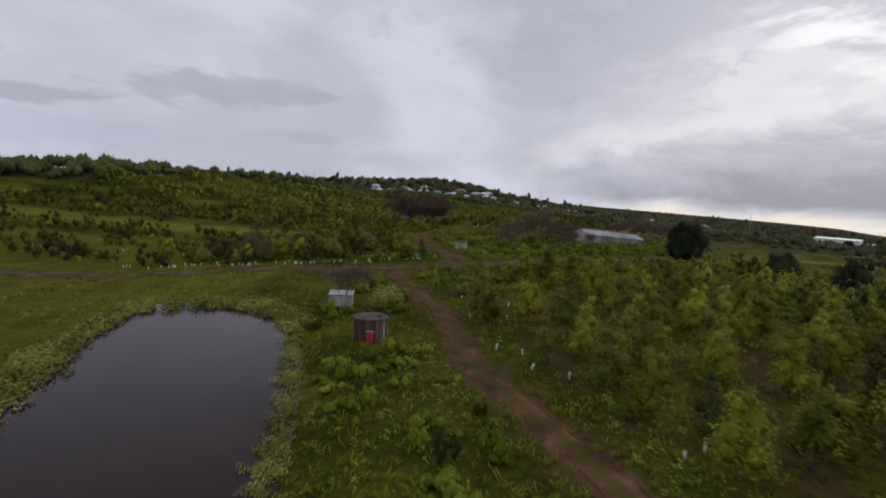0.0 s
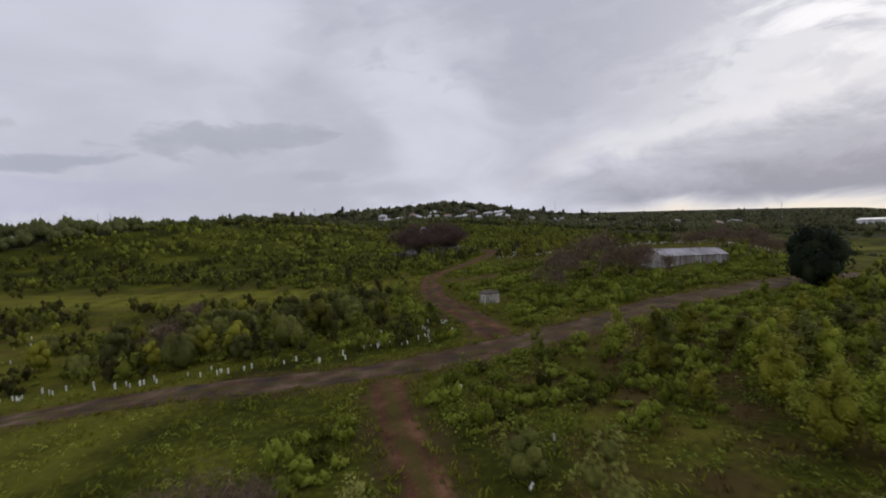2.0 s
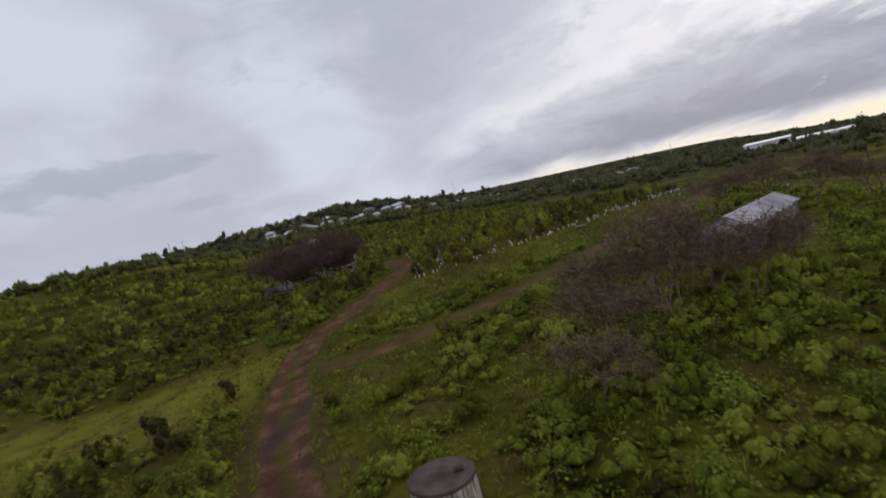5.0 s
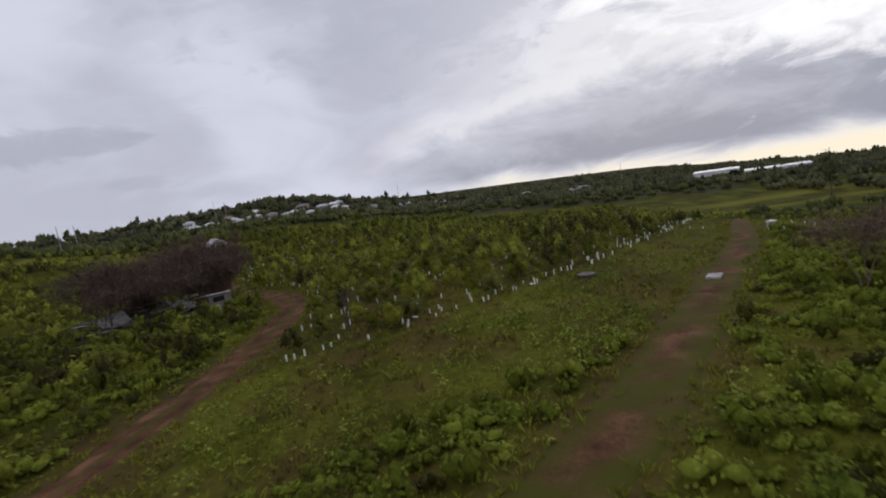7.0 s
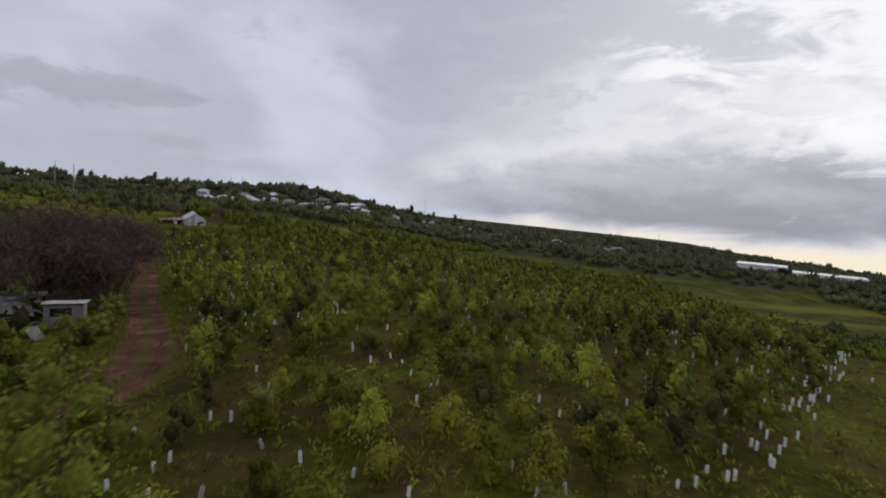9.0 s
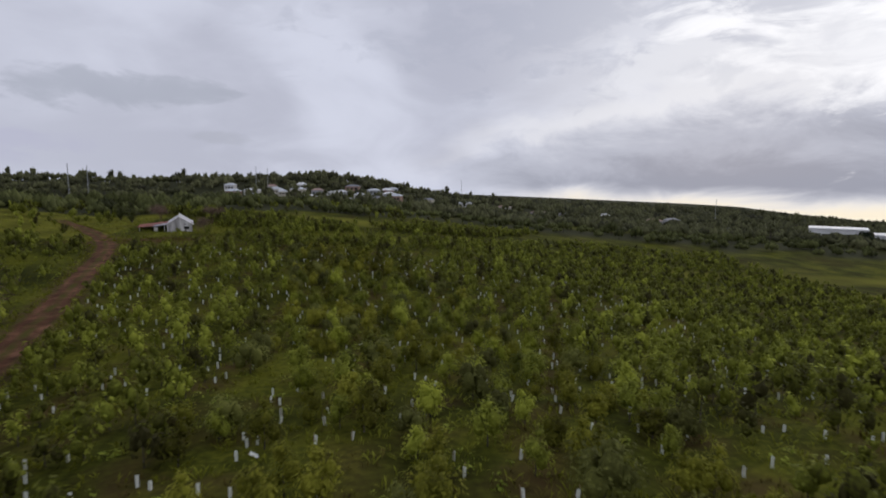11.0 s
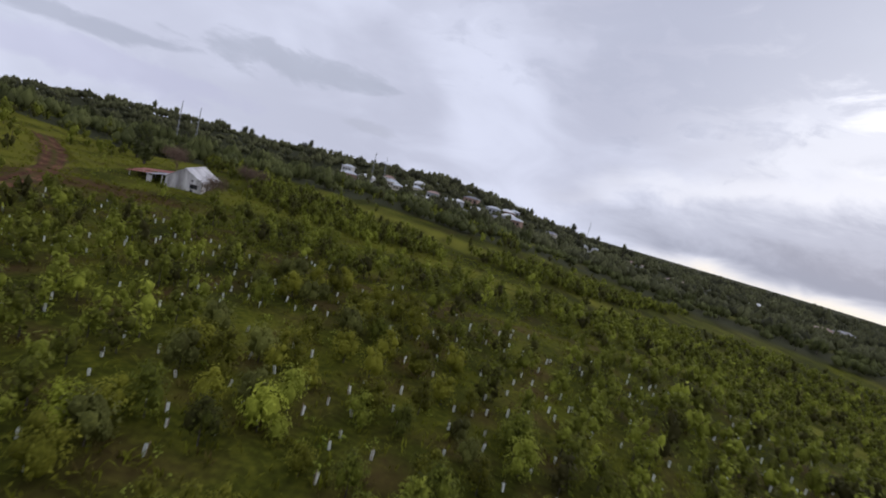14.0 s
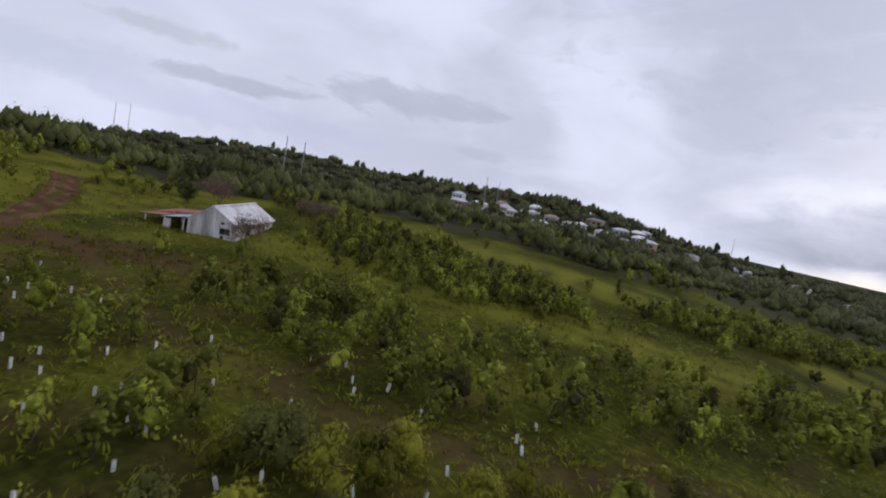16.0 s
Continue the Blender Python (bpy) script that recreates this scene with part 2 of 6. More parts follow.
def leaf(name, deep, dark, mid, light, vary=0.45, islands=0.16, scale=0.30):
    """Leaves let some of the light through; each plant has a tone of its own."""
    m = surface(name, dark, light, scale, 0.7, 0.9, third=mid, fine=8.0, vary=vary, islands=islands, spec=0.05)
    n, l = m.node_tree.nodes, m.node_tree.links
    ramp = [k for k in n if k.bl_idname == "ShaderNodeValToRGB"][0]
    first = ramp.color_ramp.elements.new(0.32)
    first.color = (*deep, 1)
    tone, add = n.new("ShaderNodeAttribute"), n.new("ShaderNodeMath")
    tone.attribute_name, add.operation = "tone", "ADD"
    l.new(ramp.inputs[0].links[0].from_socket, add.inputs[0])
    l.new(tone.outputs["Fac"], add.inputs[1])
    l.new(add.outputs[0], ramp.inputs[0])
    thin, mix = n.new("ShaderNodeBsdfTranslucent"), n.new("ShaderNodeMixShader")
    l.new(n["Principled BSDF"].inputs["Base Color"].links[0].from_socket, thin.inputs[0])
    mix.inputs[0].default_value = 0.15
    l.new(n["Principled BSDF"].outputs[0], mix.inputs[1])
    l.new(thin.outputs[0], mix.inputs[2])
    l.new(mix.outputs[0], n["Material Output"].inputs[0])
    return m


M_LEAF = leaf("sapling_leaves", (0.043, 0.042, 0.013), (0.078, 0.088, 0.015), (0.153, 0.170, 0.023), (0.278, 0.303, 0.041))
M_FIELD = leaf("field_shrub_leaves", (0.050, 0.046, 0.015), (0.109, 0.117, 0.019), (0.198, 0.218, 0.030), (0.339, 0.368, 0.050))
M_DULL = leaf("dull_shrub_leaves", (0.037, 0.032, 0.009), (0.081, 0.080, 0.011), (0.148, 0.147, 0.018), (0.253, 0.247, 0.030))
M_OLIVE = leaf("yellow_green_leaves", (0.076, 0.082, 0.012), (0.132, 0.149, 0.015), (0.222, 0.248, 0.026), (0.349, 0.378, 0.047))
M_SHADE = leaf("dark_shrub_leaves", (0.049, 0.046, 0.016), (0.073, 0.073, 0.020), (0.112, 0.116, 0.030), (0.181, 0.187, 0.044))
M_FIG = leaf("dark_fig_leaves", (0.010, 0.014, 0.008), (0.016, 0.022, 0.012), (0.032, 0.042, 0.018), (0.060, 0.072, 0.030))
# Woods greyed in colour for distance haze; the copse leaves go without.
M_HAZY_WOODS = leaf("hazy_woods_leaves", (0.043, 0.043, 0.027), (0.066, 0.067, 0.037), (0.098, 0.101, 0.049), (0.150, 0.152, 0.070), vary=0.2, islands=0.12)
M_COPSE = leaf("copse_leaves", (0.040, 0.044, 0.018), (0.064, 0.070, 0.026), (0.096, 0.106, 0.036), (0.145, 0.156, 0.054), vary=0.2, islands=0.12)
M_REED = leaf("pond_edge_leaves", (0.080, 0.080, 0.018), (0.150, 0.152, 0.032), (0.262, 0.262, 0.062), (0.40, 0.395, 0.115))
M_GRASS = leaf("grass_blades", (0.057, 0.044, 0.009), (0.086, 0.085, 0.009), (0.147, 0.153, 0.013), (0.196, 0.207, 0.026), scale=0.06)
M_WEED = leaf("broad_weeds", (0.034, 0.040, 0.008), (0.078, 0.101, 0.014), (0.157, 0.198, 0.024), (0.288, 0.327, 0.052), scale=0.10)
M_SCRUB = leaf("lush_scrub_leaves", (0.037, 0.037, 0.008), (0.085, 0.098, 0.012), (0.140, 0.169, 0.018), (0.236, 0.267, 0.036), scale=0.16)
M_STRAW = leaf("dry_undergrowth", (0.060, 0.041, 0.013), (0.090, 0.070, 0.018), (0.135, 0.115, 0.025), (0.200, 0.178, 0.040), scale=0.12)


# ---- the lie of the land ----
SPUR = [(-80, 0), (0, 0), (50, 0), (67, 0.9), (84, 3.2), (103, 8), (124, 13.2), (135, 16.3), (150, 20), (170, 25), (191, 30), (212, 31.6),
        (229, 31), (245, 29), (260, 26), (290, 18), (330, 5)]


def ease(v, lo, hi):
    u = np.clip((v - lo) / (hi - lo), 0, 1)
    return u * u * (3 - 2 * u)


def land(x, y):
    """The smooth height of the ground: a low spur that falls to both sides, a slope down to the east in the north, a valley far to the east, and the ridge with houses."""
    x, y = np.asarray(x, float), np.asarray(y, float)
    side = x - np.interp(y, [p[0] for p in SPUR], [p[1] for p in SPUR])
    z = 0.4 - 5.0 * (1 - np.exp(-0.0018 * side * side / 5.0))
    west, east = np.maximum(-side - 45, 0), np.maximum(side - 45, 0)
    z = z + 7.0 * (1 - np.exp(-west / 160)) + 2.5 * (1 - np.exp(-west / 60)) - 33.0 * (1 - np.exp(-east / 265)) - 8.0 * np.exp(-((x - 430) / 110) ** 2 - ((y - 575) / 110) ** 2)
    slope = np.clip(-0.0664 * (x + 13) + 0.0262 * (y - 312) + 1.6, -7, 6) * ease(y, 190, 238) * (1 - ease(y, 350, 480))
    hill = np.exp(-((x + 60) / 210) ** 2 - ((y - 780) / 150) ** 2)
    far = np.maximum(np.hypot(x, y - 150) - 620, 0)
    right = np.clip((np.arctan2(x, y - 100) - 0.05) / 0.65, 0, 1) + 1.1 * np.clip((np.arctan2(x, y - 100) - 0.62) / 0.3, 0, 1)
    left = np.clip((-np.arctan2(x, y - 100) - 0.12) / 0.3, 0, 1)
    dip = np.exp(-((x + 10) / 210) ** 2 - ((y - 585) / 90) ** 2)
    hollow = np.exp(-((x + 210) / 200) ** 2 - ((y - 470) / 200) ** 2) * np.clip((-45 - x) / 70, 0, 1)
    drop = np.clip((-40 - x) / 130, 0, 1) * np.clip((y - 440) / 160, 0, 1)
    ridge = np.exp(-((x + 280) / 200) ** 2 - ((y - 700) / 120) ** 2)
    t = np.clip(((x + 200) * 115 + (y - 150) * 150) / (115 ** 2 + 150 ** 2), 0, 1)
    rise = np.exp(-((x + 200 - 115 * t) ** 2 + (y - 150 - 150 * t) ** 2) / 42 ** 2)
    yard = np.exp(-((x + 10) / 60) ** 2 - ((y - 316) / 45) ** 2)
    return z + slope + 11.0 * hill + 20.0 * ridge - 7.0 * dip - far * (0.010 + 0.026 * right + 0.022 * left) - 10.0 * hollow - 12.0 * drop + 7.5 * rise - 0.9 * yard + 1.0 * np.exp(-((x - 34) / 14) ** 2 - ((y - 127) / 12) ** 2)


def seg_dist(x, y, pts):
    """Distance to a line of points, vectorised."""
    x, y = np.asarray(x, float), np.asarray(y, float)
    best = np.full(np.broadcast(x, y).shape, 1e9)
    for (ax, ay), (bx, by) in zip(pts[:-1], pts[1:]):
        ux, uy = bx - ax, by - ay
        t = np.clip(((x - ax) * ux + (y - ay) * uy) / (ux * ux + uy * uy), 0, 1)
        best = np.minimum(best, np.hypot(x - ax - t * ux, y - ay - t * uy))
    return best


def curve_through(pts, step=1.0):
    """A smooth line through points (Catmull-Rom), sampled about every step."""
    p = np.array([pts[0], *pts, pts[-1]], float)
    out = []
    for i in range(1, len(p) - 2):
        n = max(2, int(np.hypot(*(p[i + 1] - p[i])) / step))
        for k in range(n):
            t = k / n
            out.append(0.5 * (2 * p[i] + (p[i + 1] - p[i - 1]) * t + (2 * p[i - 1] - 5 * p[i] + 4 * p[i + 1] - p[i + 2]) * t * t
                              + (3 * p[i] - p[i - 1] - 3 * p[i + 1] + p[i + 2]) * t ** 3))
    out.append(p[-1])
    return np.array(out)


ROADS = {   # name: half width, strength of bare earth, way
    "dirt_road": (2.9, 1.0, [(-150, 70), (-56, 73), (-36, 75), (-23, 76.2), (-9.5, 75.8), (-0.8, 78.6), (7, 83.6), (16, 91), (25, 99.2), (34, 105.5), (52, 118), (80, 140)]),
    "dirt_track": (1.65, 1.0, [(-5.2, 74), (-5.0, 70), (-1.8, 57), (0.7, 48.6), (2.4, 36), (5.1, 28), (7.6, 20.6), (10, 8), (12, -12)]),
    "farm_track": (2.35, 1.0, [(3.5, 84), (2.2, 91), (0, 98.6), (-2.8, 110), (-4.0, 120), (-4.6, 130), (-4.2, 139), (-0.2, 150), (4.2, 160.5), (7.8, 170.6), (10.0, 181), (9.0, 190), (6.2, 200), (2.6, 212),
                               (-4.5, 238), (-11, 262), (-16.5, 282), (-23, 296), (-32, 308), (-40, 315)]),
    "grassy_track": (2.2, 0.85, [(-3.6, 131), (1.4, 128.4), (11.7, 131.1), (22.4, 137.4), (33.9, 147.6), (40.6, 153.5), (47.8, 160.1), (61, 172), (80, 194), (97, 219), (112, 250)]),
    "faint_track": (1.3, 0.45, [(-22, 295), (-13, 294), (-4.3, 289.4), (3, 285.3), (8.5, 283.7), (16.5, 282.2), (24.3, 283.2), (31, 286.5), (45, 294), (70, 309)]),
}
LINES = {k: curve_through(v[2], 4.0) for k, v in ROADS.items()}
POND = [(-27, 48.0), (-22.5, 51.2), (-16.5, 50.4), (-12.0, 45.2), (-9.3, 36), (-7.6, 28), (-6.4, 19), (-6.5, 9), (-13, 5), (-18, 14), (-22.5, 28), (-25.2, 38)]
POND_LINE = curve_through(POND + POND[:1], 1.5)


def inside(x, y, poly):
    x, y = np.asarray(x, float), np.asarray(y, float)
    odd = np.zeros(np.broadcast(x, y).shape, bool)
    for (ax, ay), (bx, by) in zip(poly, np.roll(poly, -1, axis=0)):
        cross = (ay > y) != (by > y)
        odd ^= cross & (x < (bx - ax) * (y - ay) / ((by - ay) if by != ay else 1e-9) + ax)
    return odd


def pond_gap(x, y):
    """Metres from the pond's shore, negative on the water."""
    d = seg_dist(x, y, POND_LINE)
    return np.where(inside(x, y, POND_LINE), -d, d)


def bare(x, y):
    """How bare of grass the ground is, 0 to 1."""
    out = np.zeros(np.broadcast(x, y).shape)
    for k, (half, strength, _) in ROADS.items():
        d = seg_dist(x, y, LINES[k])
        out = np.maximum(out, strength * np.clip((half + 0.7 - d) / 1.0, 0, 1))
    return out


def smooth_noise(x, y, scale, seed=0):
    """Cheap rolling noise, about -1 to 1."""
    r = np.random.default_rng(seed)
    out = np.zeros(np.broadcast(x, y).shape)
    for k in range(7):
        a, f, ph = r.uniform(0, 2 * np.pi), r.uniform(0.6, 1.7) / scale, r.uniform(0, 7)
        out += np.sin((x * np.cos(a) + y * np.sin(a)) * f * 2 * np.pi + ph)
    return out / 3.2


EDGE = [(10, 158.5), (20, 160.8), (27, 163.4), (33, 166.2), (38, 168.6), (47, 175.2), (64, 188.4), (90, 210), (130, 250)]


def past_edge(x, y):
    """Metres north of the planting's southern edge."""
    return y - np.interp(x, [p[0] for p in EDGE], [p[1] for p in EDGE])


def east_of_track(x, y):
    """Metres east of the dirt track, or of the dirt road beyond it."""
    return x - np.interp(y, [-12, 8, 20.6, 28, 36, 48.6, 57, 70, 90, 140], [12, 10, 7.6, 5.1, 2.4, 0.7, -1.8, -5, 8, 60])


def east_of_farm_track(x, y):
    return x - np.interp(y, [84, 110, 130, 150, 170, 181, 200, 238, 290, 330], [3, -3, -4.6, -0.2, 7.8, 10, 6.2, -4.5, -19, -30])


def dryness(x, y):
    """Brown undergrowth: in the plantings, and in patches on the grassy strip."""
    n = smooth_noise(x, y, 7, 51)
    a = np.where((east_of_track(x, y) > 5) & (y < 100), np.clip(0.34 + 0.5 * n, 0, 0.9), 0)
    b = np.where((east_of_farm_track(x, y) > 3) & (past_edge(x, y) > 0) & (y < 290), np.clip(0.30 - 0.24 * (y > 195) + 0.5 * n, 0, 0.85), 0)
    c = np.where((past_edge(x, y) < -2) & (past_edge(x, y) > -30) & (y > 125), np.clip(0.7 * smooth_noise(x, y, 10, 52) - 0.02, 0, 0.7), 0)
    d = np.clip(1.7 * np.exp(-((x + 14) / 10) ** 2 - ((y - 294.5 - 0.25 * (x + 14)) / 3.2) ** 2) + 0.25 * n, 0, 1) * (y > 284)
    e = np.where((y > 84) & (past_edge(x, y) < 0), np.clip(0.85 * smooth_noise(x, y, 8, 57) - 0.1, 0, 0.75), 0)
    return np.maximum(np.maximum(np.maximum(a, b), np.maximum(c, d)), e)


def freshness(x, y):
    """Bright yellow-green grass: the mown-looking strips and the meadows round the barn."""
    n = np.clip(0.75 + 0.45 * smooth_noise(x, y, 6, 55), 0.1, 1)
    far = east_of_farm_track(x, y)
    strip = np.exp(-((y - 135 + 0.12 * (x + 10)) / 10) ** 4) * (far < -2) + 0.7 * np.exp(-((y - 108 + 0.05 * x) / 6) ** 2) * (far < -3)
    verge = np.exp(-((past_edge(x, y) + 9) / 7) ** 2) * (y > 120) * 0.08 + 0.15 * ((far > 2) & (y > 90) & (past_edge(x, y) < 0))
    meadow = np.where(y > 300, 0.9 * np.exp(-((y - 314 - 0.08 * x) / 7) ** 4) + 0.9 * np.exp(-((y - 346 - 0.1 * x) / 8) ** 4), 0) * (x > -16)
    west = 0.8 * ((x < -24) & (y > 292) & (y < 372)) + 0.5 * ((x < -20) & (y < 105))
    return np.clip(np.maximum(np.maximum(strip, verge), np.maximum(meadow, west)), 0, 1) * n


# where the woods stand
TREELINE = [(-300, 60), (-200, 150), (-134, 214), (-102, 252), (-57, 319), (-45, 326), (-36, 332), (-27, 351), (-15, 366), (21, 364), (50, 396), (82, 432), (125, 440), (180, 432), (300, 425)]


def past_treeline(x, y):
    """Metres north of the woods' southern edge."""
    return y - np.interp(x, [p[0] for p in TREELINE], [p[1] for p in TREELINE]) - 3 * np.sin(x / 9)


def near_odds(x, y):
    n = smooth_noise(x, y, 90, 72)
    out = np.where(past_treeline(x, y) > 0, 0.94 + 0.2 * n, 0)
    out = np.where((np.abs(x + 15) < 90) & (y > 430), 0.10, out)
    return np.maximum(out, np.where((x > 130 + 0.15 * np.abs(y - 150)) & (y > 70) & (y < 300), 0.25 + 0.5 * n, 0))


def far_odds(x, y):
    d, a = np.hypot(x - 15, y - 150), np.degrees(np.arctan2(x - 15, y - 150))
    n = smooth_noise(x, y, 120, 75)
    p = np.where((d > 300) & (d < 860) & (a > -62) & (a < 64) & ((y > 470) | (np.abs(x) > 300)), 0.88 + 0.3 * n, 0)
    p = np.where((x > 60) & (d < 520) & (y < 400), p * 0.5, p)
    p = np.where((x > 45) & (x < 370) & (np.abs(y - 700 + 0.25 * (x - 50)) < 55), p * 0.85, p)
    return np.where((np.abs(x + 22) < 92) & (y > 520) & (y < 672), 0.45, p)


WATER_Z = float(land(-15, 35)) - 0.35


def ground_z(x, y):
    """The ground with its hummocks, its pond bed and its wheel ruts."""
    z = land(x, y)
    near = np.exp(-(np.hypot(x - 10, y - 150) / 330) ** 4)
    rough = (1 - np.clip(bare(x, y) * 1.6, 0, 1)) * near
    z = z + rough * (0.10 * smooth_noise(x, y, 9, 1) + 0.07 * smooth_noise(x, y, 3.7, 2))
    g = pond_gap(x, y)
    z = np.where(g < 3, np.minimum(z, WATER_Z - 0.10 + 0.22 * np.maximum(g, 0) ** 1.2 + 0.3 * np.minimum(g, 0)), z)
    return z


# ---- builders ----
def mesh_of(name, verts, faces, material, smooth=False):
    """A mesh from arrays of corners and of equal-sided faces."""
    verts, faces = np.asarray(verts, np.float32), np.asarray(faces, np.int32)
    me = bpy.data.meshes.new(name)
    k = faces.shape[1]
    me.vertices.add(len(verts))
    me.loops.add(faces.size)
    me.polygons.add(len(faces))
    me.vertices.foreach_set("co", verts.ravel())
    me.loops.foreach_set("vertex_index", faces.ravel())
    me.polygons.foreach_set("loop_start", np.arange(0, faces.size, k, dtype=np.int32))
    me.polygons.foreach_set("loop_total", np.full(len(faces), k, np.int32))
    me.polygons.foreach_set("use_smooth", np.full(len(faces), smooth))
    me.update()
    me.validate()
    me.materials.append(material)
    return me


def attach(ob, parent):
    ob.parent = parent
    return ob


def part(name, data, material, parent, label=""):
    """Links a bmesh, or a mesh, as one object under a thing or a part."""
    if isinstance(data, bmesh.types.BMesh):
        me = bpy.data.meshes.new(name)
        data.to_mesh(me)
        data.free()
        me.materials.append(material)
        data = me
    ob = attach(new(name, data), parent)
    return tagged(ob, label=label)


def base(name, m, label, category, group="", kind=""):
    """An Empty at the foot of a thing."""
    ob = new(name)
    ob.empty_display_size = 0.3
    ob.matrix_basis = m
    return tagged(ob, label, category, group, kind)


def box(bm, centre, size, bevel=0.0, turn=None):
    """Adds a box to a bmesh."""
    m = Matrix.Translation(centre) @ (turn or Matrix.Identity(4)) @ Matrix.Diagonal((*size, 1))
    made = bmesh.ops.create_cube(bm, size=1, matrix=m)["verts"]
    if bevel:
        edges = list({e for v in made for e in v.link_edges})
        bmesh.ops.bevel(bm, geom=edges, offset=bevel, segments=1, affect="EDGES")
    return bm


def tube(points, radii, sides=5):
    """Corners and faces of a tapered limb along points."""
    pts = np.asarray(points, float)
    ring, faces = [], []
    for i, p in enumerate(pts):
        d = pts[min(i + 1, len(pts) - 1)] - pts[max(i - 1, 0)]
        d = d / (np.linalg.norm(d) + 1e-9)
        u = np.cross(d, (0.3, 0.9, 0.1))
        u /= np.linalg.norm(u)
        w = np.cross(d, u)
        for k in range(sides):
            a = 2 * np.pi * k / sides
            ring.append(p + radii[i] * (np.cos(a) * u + np.sin(a) * w))
    for i in range(len(pts) - 1):
        for k in range(sides):
            a, b = i * sides + k, i * sides + (k + 1) % sides
            faces.append((a, b, b + sides, a + sides))
    return np.array(ring), np.array(faces)


def join(pieces):
    """Joins (corners, faces) pairs."""
    verts, faces, at = [], [], 0
    for v, f in pieces:
        verts.append(v)
        faces.append(np.asarray(f) + at)
        at += len(v)
    return np.concatenate(verts), np.concatenate(faces)


def leaves_at(centres, size, rng, slim=0.45, heart=None, loose=0.55):
    """A pointed leaf, or spray of leaves, at each centre, facing away from the heart of the crown and up."""
    n = len(centres)
    face = rng.normal(size=(n, 3)) * loose + (0, 0, 0.6)
    if heart is not None:
        out = (centres - heart) * (1, 1, 0.8)
        face = face + out / (np.linalg.norm(out, axis=1)[:, None] + 1e-9)
    face /= np.linalg.norm(face, axis=1)[:, None]
    d = np.cross(face, rng.normal(size=(n, 3)))
    d /= np.linalg.norm(d, axis=1)[:, None] + 1e-9
    w = np.cross(face, d)
    s = (size * rng.uniform(0.6, 1.35, n))[:, None]
    v = np.stack([centres - d * s / 2, centres + w * s * slim / 2, centres + d * s / 2, centres - w * s * slim / 2], 1).reshape(-1, 3)
    return v, np.arange(4 * n).reshape(n, 4)


def lobe_mesh(c, r, rz, rng, rings, sides):
    """A knobbly closed inner mass of leaves round c."""
    th = np.linspace(-0.46, 0.47, rings + 1) * np.pi
    a = np.arange(sides) * 2 * np.pi / sides + rng.uniform(0, 6)
    k = rng.uniform(0.70, 1.22, (rings + 1, sides))
    v = np.stack([c[0] + r * k * np.cos(th)[:, None] * np.cos(a), c[1] + r * k * np.cos(th)[:, None] * np.sin(a), c[2] + rz * (0.6 + 0.4 * k) * np.sin(th)[:, None] + 0 * a], -1).reshape(-1, 3)
    f = [(i * sides + j, i * sides + (j + 1) % sides, (i + 1) * sides + (j + 1) % sides, (i + 1) * sides + j) for i in range(rings) for j in range(sides)]
    return v, np.array(f)


def crown_of(rng, height, radius, lobes, count, size, low, taper, slim, rings, sides, core):
    """A crown: lobes stacked unevenly, sprays of leaves all over and out of them."""
    t = (np.arange(lobes) + rng.uniform(0.2, 0.8, lobes)) / lobes
    prof = np.clip(0.72 + 1.5 * t, 0, 1) * (1 - taper * t ** 1.3)
    a = np.arange(lobes) * 2.4 + rng.uniform(0, 6)
    rr = radius * prof * (rng.uniform(0.26, 0.50, lobes) if lobes > 10 else rng.uniform(0.48, 0.70, lobes) if lobes > 2 else rng.uniform(0.75, 0.95, lobes))
    off = (radius * prof - rr) * (rng.uniform(0.35, 1.25, lobes) if lobes > 10 else rng.uniform(0.7, 1.2, lobes))
    rz = rr * rng.uniform(1.05, 1.45, lobes)
    z = low * height + (height * (1 - low) - rz * 1.4) * t + rz * 0.75
    c = np.stack([off * np.cos(a), off * np.sin(a), z], 1)
    out = [lobe_mesh(c[i], rr[i] * core, rz[i] * core * 1.05, rng, rings, sides) for i in range(lobes)]
    which = rng.choice(lobes, count, p=rr ** 2 / np.sum(rr ** 2))
    q = rng.normal(size=(count, 3)) + (0, 0, 0.3)
    q /= np.linalg.norm(q, axis=1)[:, None]
    pts = c[which] + q * np.stack([rr, rr, rz], 1)[which] * rng.uniform(0.76, 1.26, (count, 1))
    face = q * (1, 1, 0.9) + rng.normal(0, 0.36, (count, 3)) + (0, 0, 0.6)
    face /= np.linalg.norm(face, axis=1)[:, None]
    d = np.cross(face, rng.normal(size=(count, 3)))
    d /= np.linalg.norm(d, axis=1)[:, None] + 1e-9
    w = np.cross(face, d)
    s = (size * rng.uniform(0.6, 1.35, count))[:, None]
    v = np.stack([pts - d * s / 2, pts + w * s * slim / 2, pts + d * s / 2, pts - w * s * slim / 2], 1).reshape(-1, 3)
    out.append((v, np.arange(4 * count).reshape(count, 4)))
    return join(out), c


